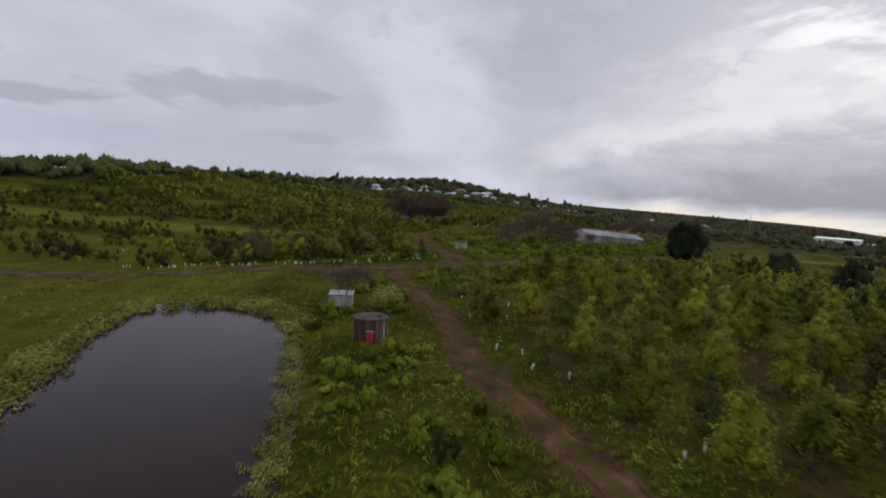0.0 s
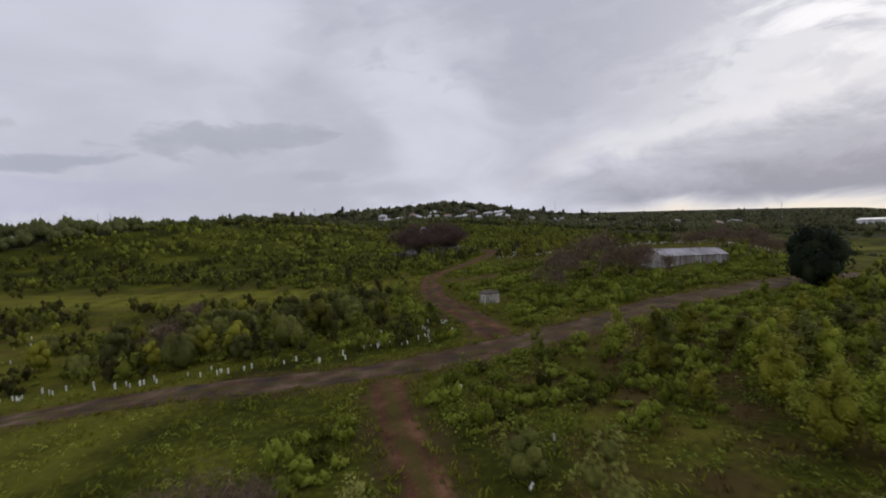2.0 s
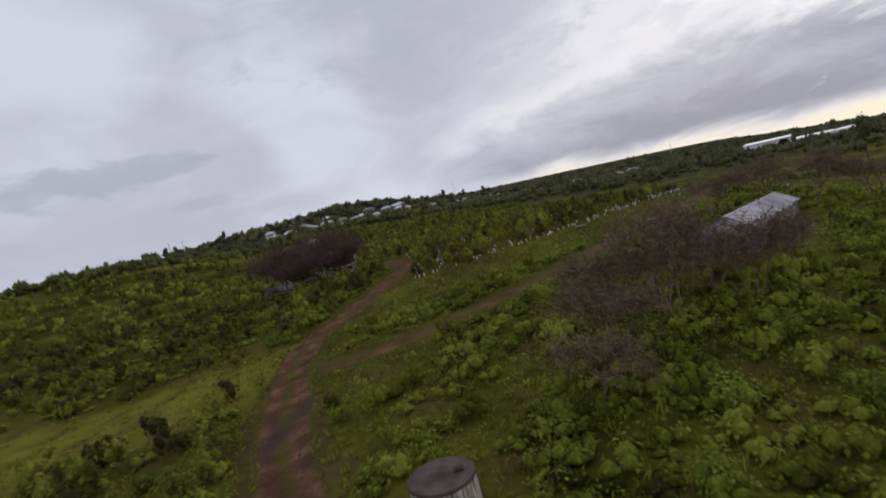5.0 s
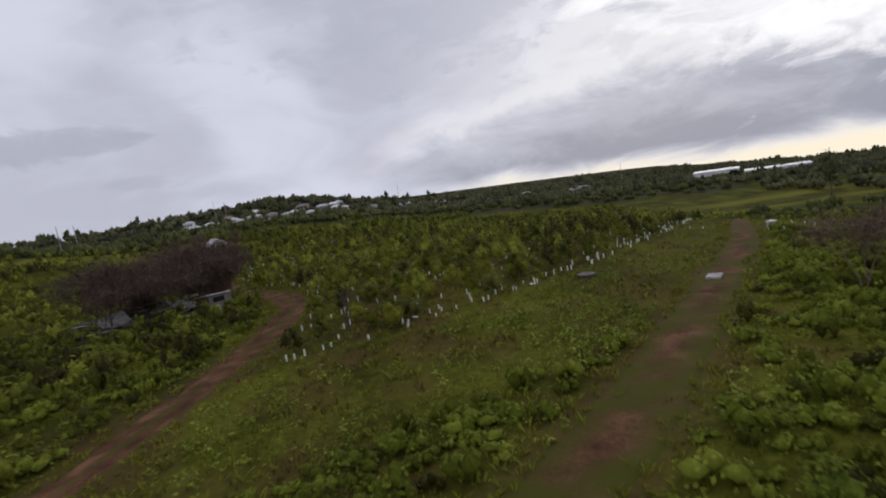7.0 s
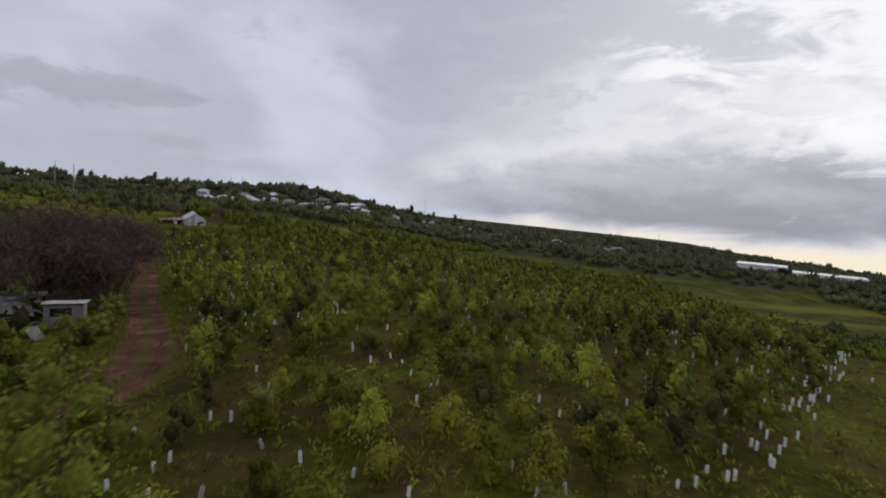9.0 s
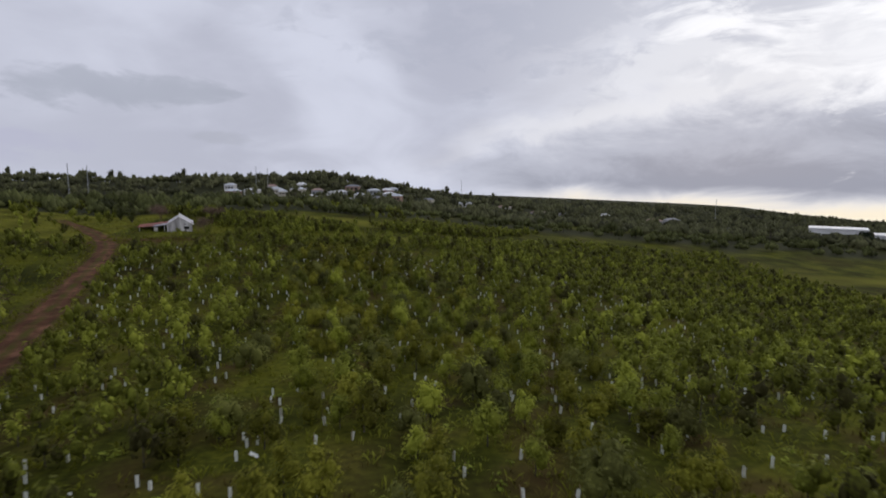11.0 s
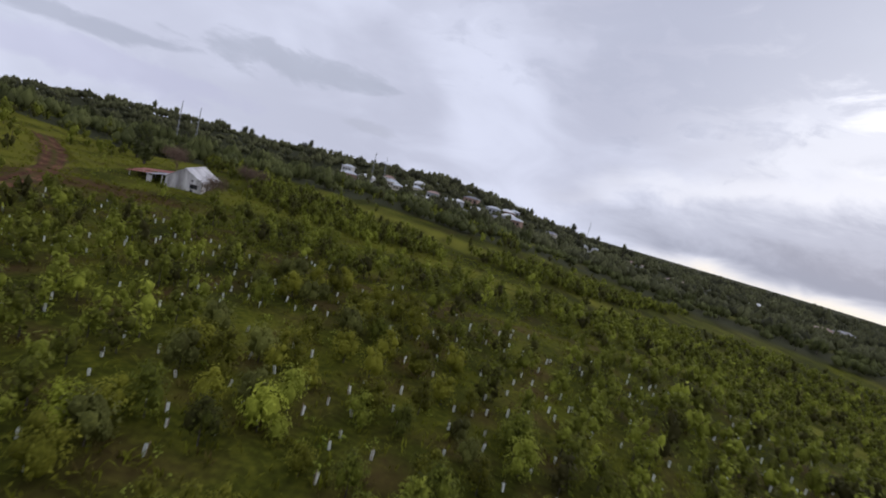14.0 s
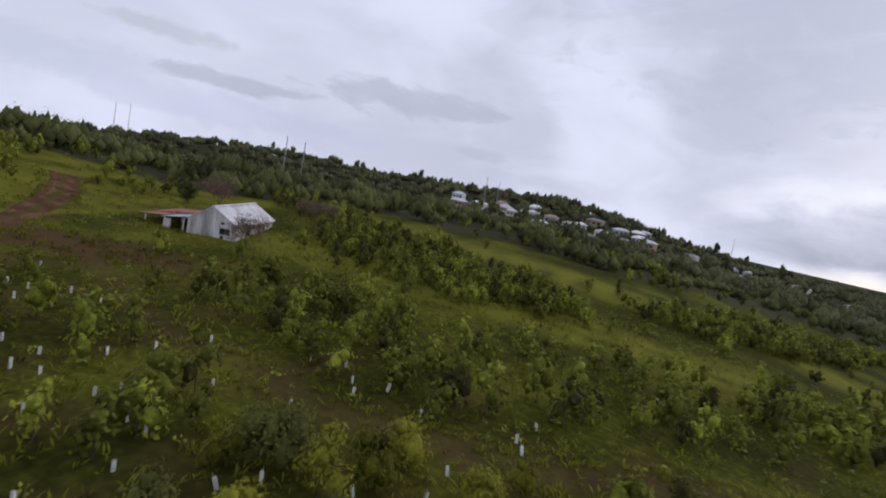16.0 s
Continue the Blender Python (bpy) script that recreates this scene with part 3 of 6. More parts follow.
def mound_kind(seed, height, radius, lobes, count, size, thick=0.05, rings=3, sides=5, slim=0.6, core=0.8, low=0.0):
    """(wood, crown) of a broad dome: lobes side by side, highest in the middle, leaves all over them."""
    rng = np.random.default_rng(seed)
    r = radius * 0.68 * np.sqrt((np.arange(lobes) + 0.3) / lobes)
    a = np.arange(lobes) * 2.4 + rng.uniform(0, 6)
    rr = radius * rng.uniform(0.38, 0.60, lobes)
    top = height * (1 - 0.55 * (r / radius) ** 2) * rng.uniform(0.82, 1.06, lobes)
    rz = np.maximum((top - low * height) * 0.5, 0.3 * rr)
    c = np.stack([r * np.cos(a), r * np.sin(a), top - rz], 1)
    out = [lobe_mesh(c[i], rr[i] * core, rz[i] * core * 1.05, rng, rings, sides) for i in range(lobes)]
    which = rng.integers(0, lobes, count)
    q = rng.normal(size=(count, 3)) + (0, 0, 0.5)
    q /= np.linalg.norm(q, axis=1)[:, None]
    pts = c[which] + q * np.stack([rr, rr, rz], 1)[which] * rng.uniform(0.78, 1.15, (count, 1))
    out.append(leaves_at(pts, size, rng, slim, np.array([0, 0, 0.35 * height]), 0.4))
    return tube([(0, 0, -0.1), (0, 0, height * 0.6)], [thick, thick * 0.5], 3), join(out)


def wood_of(rng, height, radius, tips, thick, limbs=6, sides=5):
    """Stem and limbs that reach some of the tips."""
    lean = rng.normal(0, 0.05, 2) * height
    stem = [np.array([lean[0] * t * t, lean[1] * t * t, height * 0.85 * t - 0.08]) for t in (0, 0.3, 0.65, 1)]
    if not limbs:
        return tube([stem[0], stem[2]], [thick, thick * 0.5], 3)
    out = [tube(stem, [thick * f for f in (1, 0.75, 0.45, 0.12)], sides)]
    for tip in tips[rng.permutation(len(tips))[:limbs]]:
        root = np.array([0, 0, max(0.15, tip[2] * rng.uniform(0.35, 0.7))])
        mid = (root + tip) / 2 + rng.normal(0, 0.06, 3) * height
        out.append(tube([root, mid, tip], [thick * 0.45, thick * 0.3, thick * 0.08], 4))
    return join([(v, f) for v, f in out])


def tree_kind(seed, height, radius, lobes, count, size, thick, low=0.25, taper=0.6, limbs=6, slim=0.5, rings=4, sides=6, core=0.74):
    """(wood, crown) of one tree: corners and faces of each."""
    rng = np.random.default_rng(seed)
    crown, tips = crown_of(rng, height, radius, lobes, count, size, low, taper, slim, rings, sides, core)
    return wood_of(rng, height, radius, tips, thick, limbs), crown


def bare_kind(seed, height, spread, twigs, thick):
    """A leafless bush or tree: stems that fork again and again into fine twigs."""
    rng = np.random.default_rng(seed)
    out, live = [], []
    for k in range(rng.integers(3, 6)):
        a = rng.uniform(0, 2 * np.pi)
        live.append((np.array([0.1 * np.cos(a), 0.1 * np.sin(a), -0.1]), np.array([0.35 * np.cos(a), 0.35 * np.sin(a), 1.0]), height * 0.42, thick, 0))
    while live and len(out) < twigs:
        p, d, length, r, level = live.pop(0)
        d = d / np.linalg.norm(d)
        q = p + d * length * rng.uniform(0.7, 1.15)
        mid = (p + q) / 2 + rng.normal(0, 0.06, 3) * length
        out.append(tube([p, mid, q], [r, r * 0.85, r * 0.7], 4 if level < 2 else 3))
        if level < 5:
            for _ in range(3 if level < 4 else 2):
                live.append((q, d + rng.normal(0, 0.42, 3) * np.array([spread, spread, 0.7]) + (0, 0, 0.12), length * 0.66, r * 0.68, level + 1))
    ends = np.array([o[0][-1] for o in out[len(out) // 4:]])
    spot = np.repeat(ends, 8, axis=0) + rng.normal(0, 0.11 * height, (len(ends) * 8, 3)) * (1, 1, 0.8)
    d = rng.normal(size=spot.shape) + (0, 0, 0.7)
    d /= np.linalg.norm(d, axis=1)[:, None]
    w = np.cross(d, rng.normal(size=d.shape))
    w *= (0.020 / (np.linalg.norm(w, axis=1)[:, None] + 1e-9))
    h = d * (height * rng.uniform(0.06, 0.13, (len(d), 1)))
    brush = np.stack([spot - h, spot + w, spot + h, spot - w], 1).reshape(-1, 3), np.arange(4 * len(d)).reshape(-1, 4)
    return join(out), brush


def scattered(shape, places, rng, tilt=0.06):
    """Copies of one (corners, faces) at rows x, y, z, scale, turn: one joined pair."""
    v, f = shape
    n = len(places)
    if n == 0:
        return np.zeros((0, 3)), np.zeros((0, f.shape[1]), int)
    c, s = np.cos(places[:, 4]), np.sin(places[:, 4])
    sc = places[:, 3]
    x = (v[None, :, 0] * c[:, None] - v[None, :, 1] * s[:, None]) * sc[:, None] + places[:, 0:1]
    y = (v[None, :, 0] * s[:, None] + v[None, :, 1] * c[:, None]) * sc[:, None] + places[:, 1:2]
    z = v[None, :, 2] * (sc * rng.uniform(0.85, 1.2, n))[:, None] + places[:, 2:3]
    out = np.stack([x, y, z], -1).reshape(-1, 3)
    faces = (f[None] + (np.arange(n) * len(v))[:, None, None]).reshape(-1, f.shape[1])
    return out, faces


# ---- ground, roads and water ----
def graded(lo, hi, step, far_lo, far_hi, grow=1.16):
    mid = list(np.arange(lo, hi + step / 2, step))
    up, down, s = [], [], step
    while (up[-1] if up else mid[-1]) < far_hi:
        s *= grow
        up.append((up[-1] if up else mid[-1]) + s)
    s = step
    while (down[-1] if down else mid[0]) > far_lo:
        s *= grow
        down.append((down[-1] if down else mid[0]) - s)
    return np.array(down[::-1] + mid + up)


gx, gy = graded(-70, 110, 1.2, -4300, 4300), graded(-10, 330, 1.2, -2500, 4500)
GX, GY = np.meshgrid(gx, gy)
GZ = ground_z(GX, GY)
ids = np.arange(GX.size).reshape(GX.shape)
quads = np.stack([ids[:-1, :-1], ids[:-1, 1:], ids[1:, 1:], ids[1:, :-1]], -1).reshape(-1, 4)
M_GROUND = surface("grassy_ground", (0.023, 0.025, 0.005), (0.107, 0.110, 0.013), 0.09, 0.95, 1.0, third=(0.050, 0.055, 0.008), fine=2.2, spec=0.02)
gn, gl = M_GROUND.node_tree.nodes, M_GROUND.node_tree.links
attr, blend = gn.new("ShaderNodeAttribute"), gn.new("ShaderNodeMix")
attr.attribute_name = "bare"
blend.data_type = "RGBA"
gl.new(attr.outputs["Fac"], blend.inputs[0])
gl.new(gn["Principled BSDF"].inputs["Base Color"].links[0].from_socket, blend.inputs[6])
blend.inputs[7].default_value = (0.080, 0.047, 0.027, 1)
dry, blend2 = gn.new("ShaderNodeAttribute"), gn.new("ShaderNodeMix")
dry.attribute_name, blend2.data_type = "dry", "RGBA"
gl.new(dry.outputs["Fac"], blend2.inputs[0])
gl.new(blend.outputs[2], blend2.inputs[6])
blend2.inputs[7].default_value = (0.078, 0.047, 0.021, 1)
fresh, blend3 = gn.new("ShaderNodeAttribute"), gn.new("ShaderNodeMix")
fresh.attribute_name, blend3.data_type = "fresh", "RGBA"
gl.new(fresh.outputs["Fac"], blend3.inputs[0])
gl.new(blend2.outputs[2], blend3.inputs[6])
blend3.inputs[7].default_value = (0.150, 0.146, 0.020, 1)
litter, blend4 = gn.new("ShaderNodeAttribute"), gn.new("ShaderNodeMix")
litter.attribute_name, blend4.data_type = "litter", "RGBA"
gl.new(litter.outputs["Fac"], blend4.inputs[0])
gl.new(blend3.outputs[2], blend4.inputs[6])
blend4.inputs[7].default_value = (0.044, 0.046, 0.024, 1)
gl.new(blend4.outputs[2], gn["Principled BSDF"].inputs["Base Color"])
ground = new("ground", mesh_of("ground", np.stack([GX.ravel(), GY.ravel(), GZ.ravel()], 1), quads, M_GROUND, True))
tagged(ground, "rough green pasture with brown patches and bare tracks", "ground", kind="structure")
attribute = ground.data.attributes.new("bare", "FLOAT", "POINT")
attribute.data.foreach_set("value", (bare(GX, GY) * np.clip(0.75 + 0.5 * smooth_noise(GX, GY, 2.3, 5), 0, 1)).ravel().astype(np.float32))

ground.data.attributes.new("fresh", "FLOAT", "POINT").data.foreach_set("value", freshness(GX, GY).ravel().astype(np.float32))
# Ground toned dark like the woods among the trees and beyond 800 m.
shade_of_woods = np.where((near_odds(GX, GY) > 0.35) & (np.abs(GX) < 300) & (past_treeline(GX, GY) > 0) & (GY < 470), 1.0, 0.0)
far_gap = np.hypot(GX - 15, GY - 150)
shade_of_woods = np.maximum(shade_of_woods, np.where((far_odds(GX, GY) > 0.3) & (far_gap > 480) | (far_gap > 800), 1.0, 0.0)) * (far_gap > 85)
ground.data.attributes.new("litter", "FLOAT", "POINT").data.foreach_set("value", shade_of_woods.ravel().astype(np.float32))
ground.data.attributes.new("dry", "FLOAT", "POINT").data.foreach_set("value", dryness(GX, GY).ravel().astype(np.float32))

for road, (half, strength, pts) in ROADS.items():
    if strength < 0.5:
        continue
    line = curve_through(pts, 0.9)
    along = np.gradient(line, axis=0)
    along /= np.linalg.norm(along, axis=1)[:, None]
    across = np.stack([along[:, 1], -along[:, 0]], 1)
    rng = np.random.default_rng(len(road))
    cols = np.linspace(-1, 1, 13)
    wobble = 0.84 + 0.12 * np.sin(np.arange(len(line)) * 0.23)[:, None] + rng.normal(0, 0.16, (len(line), 2)) if strength > 0.9 else rng.uniform(0.70, 1.10, (len(line), 2))
    wobble = np.stack([np.convolve(np.pad(w, 3, "edge"), np.ones(7) / 7, "valid") * 1.0 for w in wobble.T], 1)
    wobble = wobble + rng.normal(0, 0.07, wobble.shape)
    wide = half * np.where(cols[None] < 0, wobble[:, :1], wobble[:, 1:])
    PX, PY = line[:, :1] + across[:, :1] * cols * wide, line[:, 1:] + across[:, 1:] * cols * wide
    rut = 0.05 * np.exp(-((np.abs(cols * wide) - 0.85) / 0.25) ** 2)
    PZ = land(PX, PY) + 0.06 - 1.3 * rut + rng.normal(0, 0.012, PX.shape) - 0.12 * (np.abs(cols) > 0.99)
    ii = np.arange(PX.size).reshape(PX.shape)
    q = np.stack([ii[:-1, :-1], ii[:-1, 1:], ii[1:, 1:], ii[1:, :-1]], -1).reshape(-1, 4)
    ob = new(road, mesh_of(road, np.stack([PX.ravel(), PY.ravel(), PZ.ravel()], 1), q, M_EARTH if road == "dirt_road" else M_CLAY, True))
    off = np.abs(cols * wide)
    worn = 0.35 + 0.75 * np.exp(-((off - 0.85) / 0.45) ** 2) + (0.45 * np.exp(-((off - 2.0) / 0.5) ** 2) if half > 2.5 else 0) + (0.25 if half > 1.8 else 0) - 0.6 * np.clip(np.abs(cols) - 0.7, 0, 1) / 0.3
    patchy = smooth_noise(PX, PY, 3.3, 8)
    worn = worn - (0.75 * np.exp(-(off / 0.42) ** 2) * np.clip(0.35 + patchy, 0, 1) if half > 2.0 else 0) - 0.55 * np.clip(np.abs(cols) - 0.45, 0, 1) * np.clip(0.5 + smooth_noise(PX, PY, 1.5, 9), 0, 1.5)
    if strength < 0.9:
        worn = 0.12 + 0.92 * np.exp(-(off / 1.05) ** 2) * np.clip(0.75 + smooth_noise(PX, PY, 7.0, 12), 0, 1.2) - 0.3 * np.clip(np.abs(cols) - 0.7, 0, 1) / 0.3
    worn = np.clip(worn * strength + 0.22 * smooth_noise(PX, PY, 2.6, 7), 0, 1)
    damp = np.clip(0.9 * smooth_noise(PX, PY, 5.2, 10) - 0.25 + 0.35 * np.exp(-((off - 0.85) / 0.4) ** 2), 0, 0.75) * ((half > 2.0) & (PY < 122))
    ob.data.attributes.new("damp", "FLOAT", "POINT").data.foreach_set("value", damp.ravel().astype(np.float32))
    ob.data.attributes.new("worn", "FLOAT", "POINT").data.foreach_set("value", worn.ravel().astype(np.float32))
    tagged(ob, {"dirt_road": "wide brown dirt road with worn wheel ruts", "dirt_track": "narrow reddish dirt track through grass", "farm_track": "curving red-brown farm track of bare earth",
                "grassy_track": "grassy track with patches of bare earth"}[road], "road", kind="structure")

shore = np.array([(x, y) for x, y in POND_LINE[:-1]])
mid = shore.mean(axis=0)
wv = np.concatenate([[[*mid, WATER_Z]], np.column_stack([shore + (shore - mid) * 0.10, np.full(len(shore), WATER_Z)])])
wf = np.array([(0, 1 + i, 1 + (i + 1) % len(shore)) for i in range(len(shore))])
tagged(new("pond", mesh_of("pond", wv, wf, M_WATER)), "still murky brown pond water between overgrown banks", "water", kind="structure")


# ---- buildings and tanks ----
def at(x, y, turn=0.0, sink=0.05):
    return pose(x, y, float(ground_z(x, y)) - sink, 0, 0, turn)


def water_tank(name, m, radius, height, wall, label, staves=26):
    thing = base(name, m, label, "water tank")
    bm = bmesh.new()
    bmesh.ops.create_cone(bm, cap_ends=True, segments=40, radius1=radius * 0.96, radius2=radius * 0.96, depth=height, matrix=Matrix.Translation((0, 0, height / 2)))
    part("inner_wall", bm, M_CONC if wall is M_STAVE else M_BROWN, thing)
    bm = bmesh.new()
    wide = 2 * math.pi * radius / staves
    box(bm, (0, 0, height / 2), (wide * 0.86, 0.07, height * 0.995), 0.012)
    shared = None
    for k in range(staves):
        a = 2 * math.pi * k / staves
        if shared is None:
            ob = part("stave", bm, wall, thing)
            shared = ob.data
        else:
            ob = part("stave", shared, wall, thing)
        ob.matrix_basis = pose(radius * math.sin(a), -radius * math.cos(a), 0, 0, 0, math.degrees(a))
    bm = bmesh.new()
    bmesh.ops.create_cone(bm, cap_ends=True, segments=48, radius1=radius * 1.06, radius2=radius * 1.04, depth=0.12, matrix=Matrix.Translation((0, 0, height + 0.06)))
    bmesh.ops.create_cone(bm, cap_ends=False, segments=48, radius1=radius * 1.04, radius2=0.05, depth=0.10, matrix=Matrix.Translation((0, 0, height + 0.17)))
    lid = part("lid", bm, M_LID, thing, "dark stained round lid")
    bm = bmesh.new()
    box(bm, (radius * 0.55, -radius * 0.1, height + 0.17), (0.34, 0.34, 0.12), 0.02)
    part("hatch", bm, M_DARK, lid)
    return thing


water_tank("water_tank", at(3.9, 103.4), 1.2, 1.28, M_STAVE, "round concrete water tank with streaked white staves and dark lid", 36)
tank_dark = water_tank("water_tank", at(-4.9, 40.8), 1.26, 1.7, M_BROWN, "round brown boarded water tank with dark lid and red door", 24)
bm = bmesh.new()
box(bm, (0.12, -1.32, 0.55), (0.52, 0.06, 0.8), 0.01)
door = part("door", bm, M_RED, tank_dark, "small red painted door")
bm = bmesh.new()
box(bm, (0.12, -1.34, 1.0), (0.6, 0.08, 0.07), 0.008)
part("lintel", bm, M_WHITE, door)
bm = bmesh.new()
bmesh.ops.create_cone(bm, cap_ends=True, segments=10, radius1=0.05, radius2=0.05, depth=1.6, matrix=Matrix.Translation((1.08, -0.8, 0.85)))
part("pipe", bm, M_WHITE, tank_dark, "white upright pipe")


def corrugated(width, length, wave=0.18, depth=0.03):
    """A ribbed sheet in its own plane: ribs run along y."""
    n = int(width / wave) * 2
    xs = np.linspace(-width / 2, width / 2, n + 1)
    v, f = [], []
    for x, z in zip(xs, depth * (np.arange(n + 1) % 2)):
        v += [(x, -length / 2, z), (x, length / 2, z), (x, length / 2, z - 0.015), (x, -length / 2, z - 0.015)]
    for i in range(n):
        a, b = 4 * i, 4 * i + 4
        f += [(a, b, b + 1, a + 1), (a + 3, a + 2, b + 2, b + 3), (a, a + 3, b + 3, b), (a + 1, b + 1, b + 2, a + 2)]
    return np.array(v, float), np.array(f)


def sheet(name, width, length, m, material, parent, label=""):
    v, f = corrugated(width, length)
    ob = part(name, mesh_of(name, v, f, material), material, parent, label)
    ob.matrix_basis = m
    return ob


def small_shed():
    thing = base("pump_shed", at(-9.1, 52.2, 4), "small white boxy pump shed with flat pale roof", "shed")
    thing.scale = (0.92, 0.92, 0.88)
    for name, c, s in (("front_wall", (0, -0.95, 0.6), (2.3, 0.08, 1.3)), ("back_wall", (0, 0.95, 0.65), (2.3, 0.08, 1.4)),
                       ("side_wall", (-1.11, 0, 0.62), (0.08, 1.82, 1.3)), ("side_wall", (1.11, 0, 0.62), (0.08, 1.82, 1.3))):
        part(name, box(bmesh.new(), c, s, 0.01), M_CONC, thing)
    sheet("roof", 2.5, 2.2, pose(0, 0, 1.33, 3, 0, 0), M_OLD_TIN, thing, "dull weathered tin roof")
    part("fascia", box(bmesh.new(), (0, -1.08, 1.25), (2.5, 0.05, 0.12), 0.005), M_GREY, thing)


def hut():
    thing = base("hut", at(0.1, 200.2, 14), "small grey concrete hut with pale skillion roof and dark window", "hut")
    for name, c, s in (("sill_wall", (0, -1.1, 0.5), (2.7, 0.14, 1.0)), ("pier", (-1.15, -1.1, 1.35), (0.4, 0.14, 0.72)), ("pier", (0.95, -1.1, 1.35), (0.8, 0.14, 0.72)), ("lintel", (0, -1.1, 1.8), (2.7, 0.14, 0.2)),
                       ("back_wall", (0, 1.1, 0.85), (2.7, 0.14, 1.7)), ("side_wall", (-1.28, 0, 0.9), (0.14, 2.05, 1.8)), ("side_wall", (1.28, 0, 0.9), (0.14, 2.05, 1.8))):
        part(name, box(bmesh.new(), c, s, 0.012), M_HUT, thing)
    # A dark slab paints the hut's inner shade behind the opening.
    part("window", box(bmesh.new(), (-0.2, -0.98, 1.35), (1.5, 0.03, 0.7)), M_DARK, thing, "dark slab painted as shade behind the glassless window")
    sheet("roof", 3.1, 2.9, pose(0, -0.05, 1.98, -5, 0, 0), M_WHITE, thing, "pale ribbed roof sheet")
    sign = base("leaning_panel", at(0.6, 194.0, 10), "white panel leaning in the scrub", "panel")
    part("board", box(bmesh.new(), (0, 0, 0.55), (0.75, 0.05, 1.1), 0.01, Matrix.Rotation(radians(-22), 4, "Y") @ Matrix.Rotation(radians(18), 4, "X")), M_WHITE, sign)


def gable_wall(half, eave, ridge, y, thick=0.12):
    """A wall with a gable, across y."""
    bm = bmesh.new()
    pts = [(-half, 0), (half, 0), (half, eave), (0, ridge), (-half, eave)]
    a = [bm.verts.new((x, y - thick / 2, z)) for x, z in pts]
    b = [bm.verts.new((x, y + thick / 2, z)) for x, z in pts]
    bm.faces.new(a)
    bm.faces.new(b[::-1])
    for i in range(5):
        bm.faces.new((a[i], b[i], b[(i + 1) % 5], a[(i + 1) % 5]))
    return bm


def barn():
    thing = base("barn", pose(-13.85, 314.6, 0.25, 0, 0, 15.7), "old white weatherboard barn with pale tin roof and rusty lean-to", "barn")
    half, eave, ridge, deep = 2.5, 1.75, 3.3, 12.2
    front = -deep / 2
    for y, name in ((front, "front_gable"), (deep / 2, "back_gable")):
        wall = part(name, gable_wall(half, eave, ridge, y), M_WHITE, thing)
        if y < 0:
            for k in range(18):
                x = -half + 0.14 + k * (2 * half - 0.28) / 17
                top = eave + (ridge - eave) * (1 - abs(x) / half) - 0.08
                if abs(x - 1.45) < 0.55:
                    part("board", box(bmesh.new(), (x, y - 0.085, 0.28), (0.25, 0.05, 0.55), 0.006), M_WHITE, wall)
                    part("board", box(bmesh.new(), (x, y - 0.085, (1.3 + top) / 2), (0.25, 0.05, top - 1.3), 0.006), M_WHITE, wall)
                else:
                    part("board", box(bmesh.new(), (x, y - 0.085, top / 2), (0.25, 0.05, top), 0.006), M_WHITE, wall)
    for k in range(8):
        y = front + (k + 0.5) * deep / 8
        if k != 2:
            part("side_panel", box(bmesh.new(), (half, y, eave / 2), (0.10, deep / 8 - 0.05, eave), 0.01), M_WHITE, thing)
        part("side_panel", box(bmesh.new(), (-half, y, eave / 2), (0.10, deep / 8 - 0.05, eave), 0.01), M_WHITE, thing)
        part("stud", box(bmesh.new(), (half + 0.02, front + 0.12 + k * (deep - 0.24) / 7, eave / 2), (0.12, 0.10, eave), 0.008), M_GREY, thing)
    # A dark slab stands for the barn's unlit inside.
    part("doorway", box(bmesh.new(), (half - 0.1, front + 2.5 * deep / 8, eave / 2 - 0.1), (0.05, deep / 8, eave - 0.2)), M_DARK, thing, "dark slab standing for shade inside the open side doorway")
    over = 0.35
    run = math.hypot(half + over, (ridge - eave) * (half + over) / half)
    tilt = math.degrees(math.atan2(ridge - eave, half))
    for s in (-1, 1):
        for k in range(4):
            w = (deep + 0.5) / 4
            sheet("roof_sheet", w - 0.02, run, Matrix.Translation((s * (half + over) / 2, -deep / 2 - 0.25 + (k + 0.5) * w, ridge + 0.05 - (ridge - eave) * (half + over) / half / 2)) @ Matrix.Rotation(radians(s * tilt), 4, "Y") @ Matrix.Rotation(radians(90), 4, "Z"), M_TIN, thing, "pale weathered tin roof sheet")
        part("barge_board", box(bmesh.new(), (s * half / 2, front - 0.2, (ridge + eave) / 2), (math.hypot(half, ridge - eave) + 0.3, 0.05, 0.16), 0.005, Matrix.Rotation(radians(s * tilt), 4, "Y")), M_WHITE, thing)
    part("ridge_cap", box(bmesh.new(), (0, 0, ridge + 0.09), (0.4, deep + 0.5, 0.05), 0.02), M_TIN, thing)
    window = part("window", box(bmesh.new(), (1.45, front - 0.07, 0.92), (1.1, 0.04, 0.6)), M_DARK, thing, "dark broken window")
    for z in (0.60, 1.24):
        part("frame", box(bmesh.new(), (1.45, front - 0.11, z), (1.2, 0.07, 0.07), 0.005), M_GREY, window)
    part("mullion", box(bmesh.new(), (1.5, front - 0.11, 0.92), (0.06, 0.06, 0.6), 0.005), M_GREY, window)
    # Dark blocks on the boards stand for a shaded vent and gap.
    part("vent", box(bmesh.new(), (1.15, front - 0.13, 1.75), (0.3, 0.05, 0.22)), M_DARK, thing)
    part("gap", box(bmesh.new(), (1.2, front - 0.13, 0.26), (0.35, 0.05, 0.45)), M_DARK, thing)
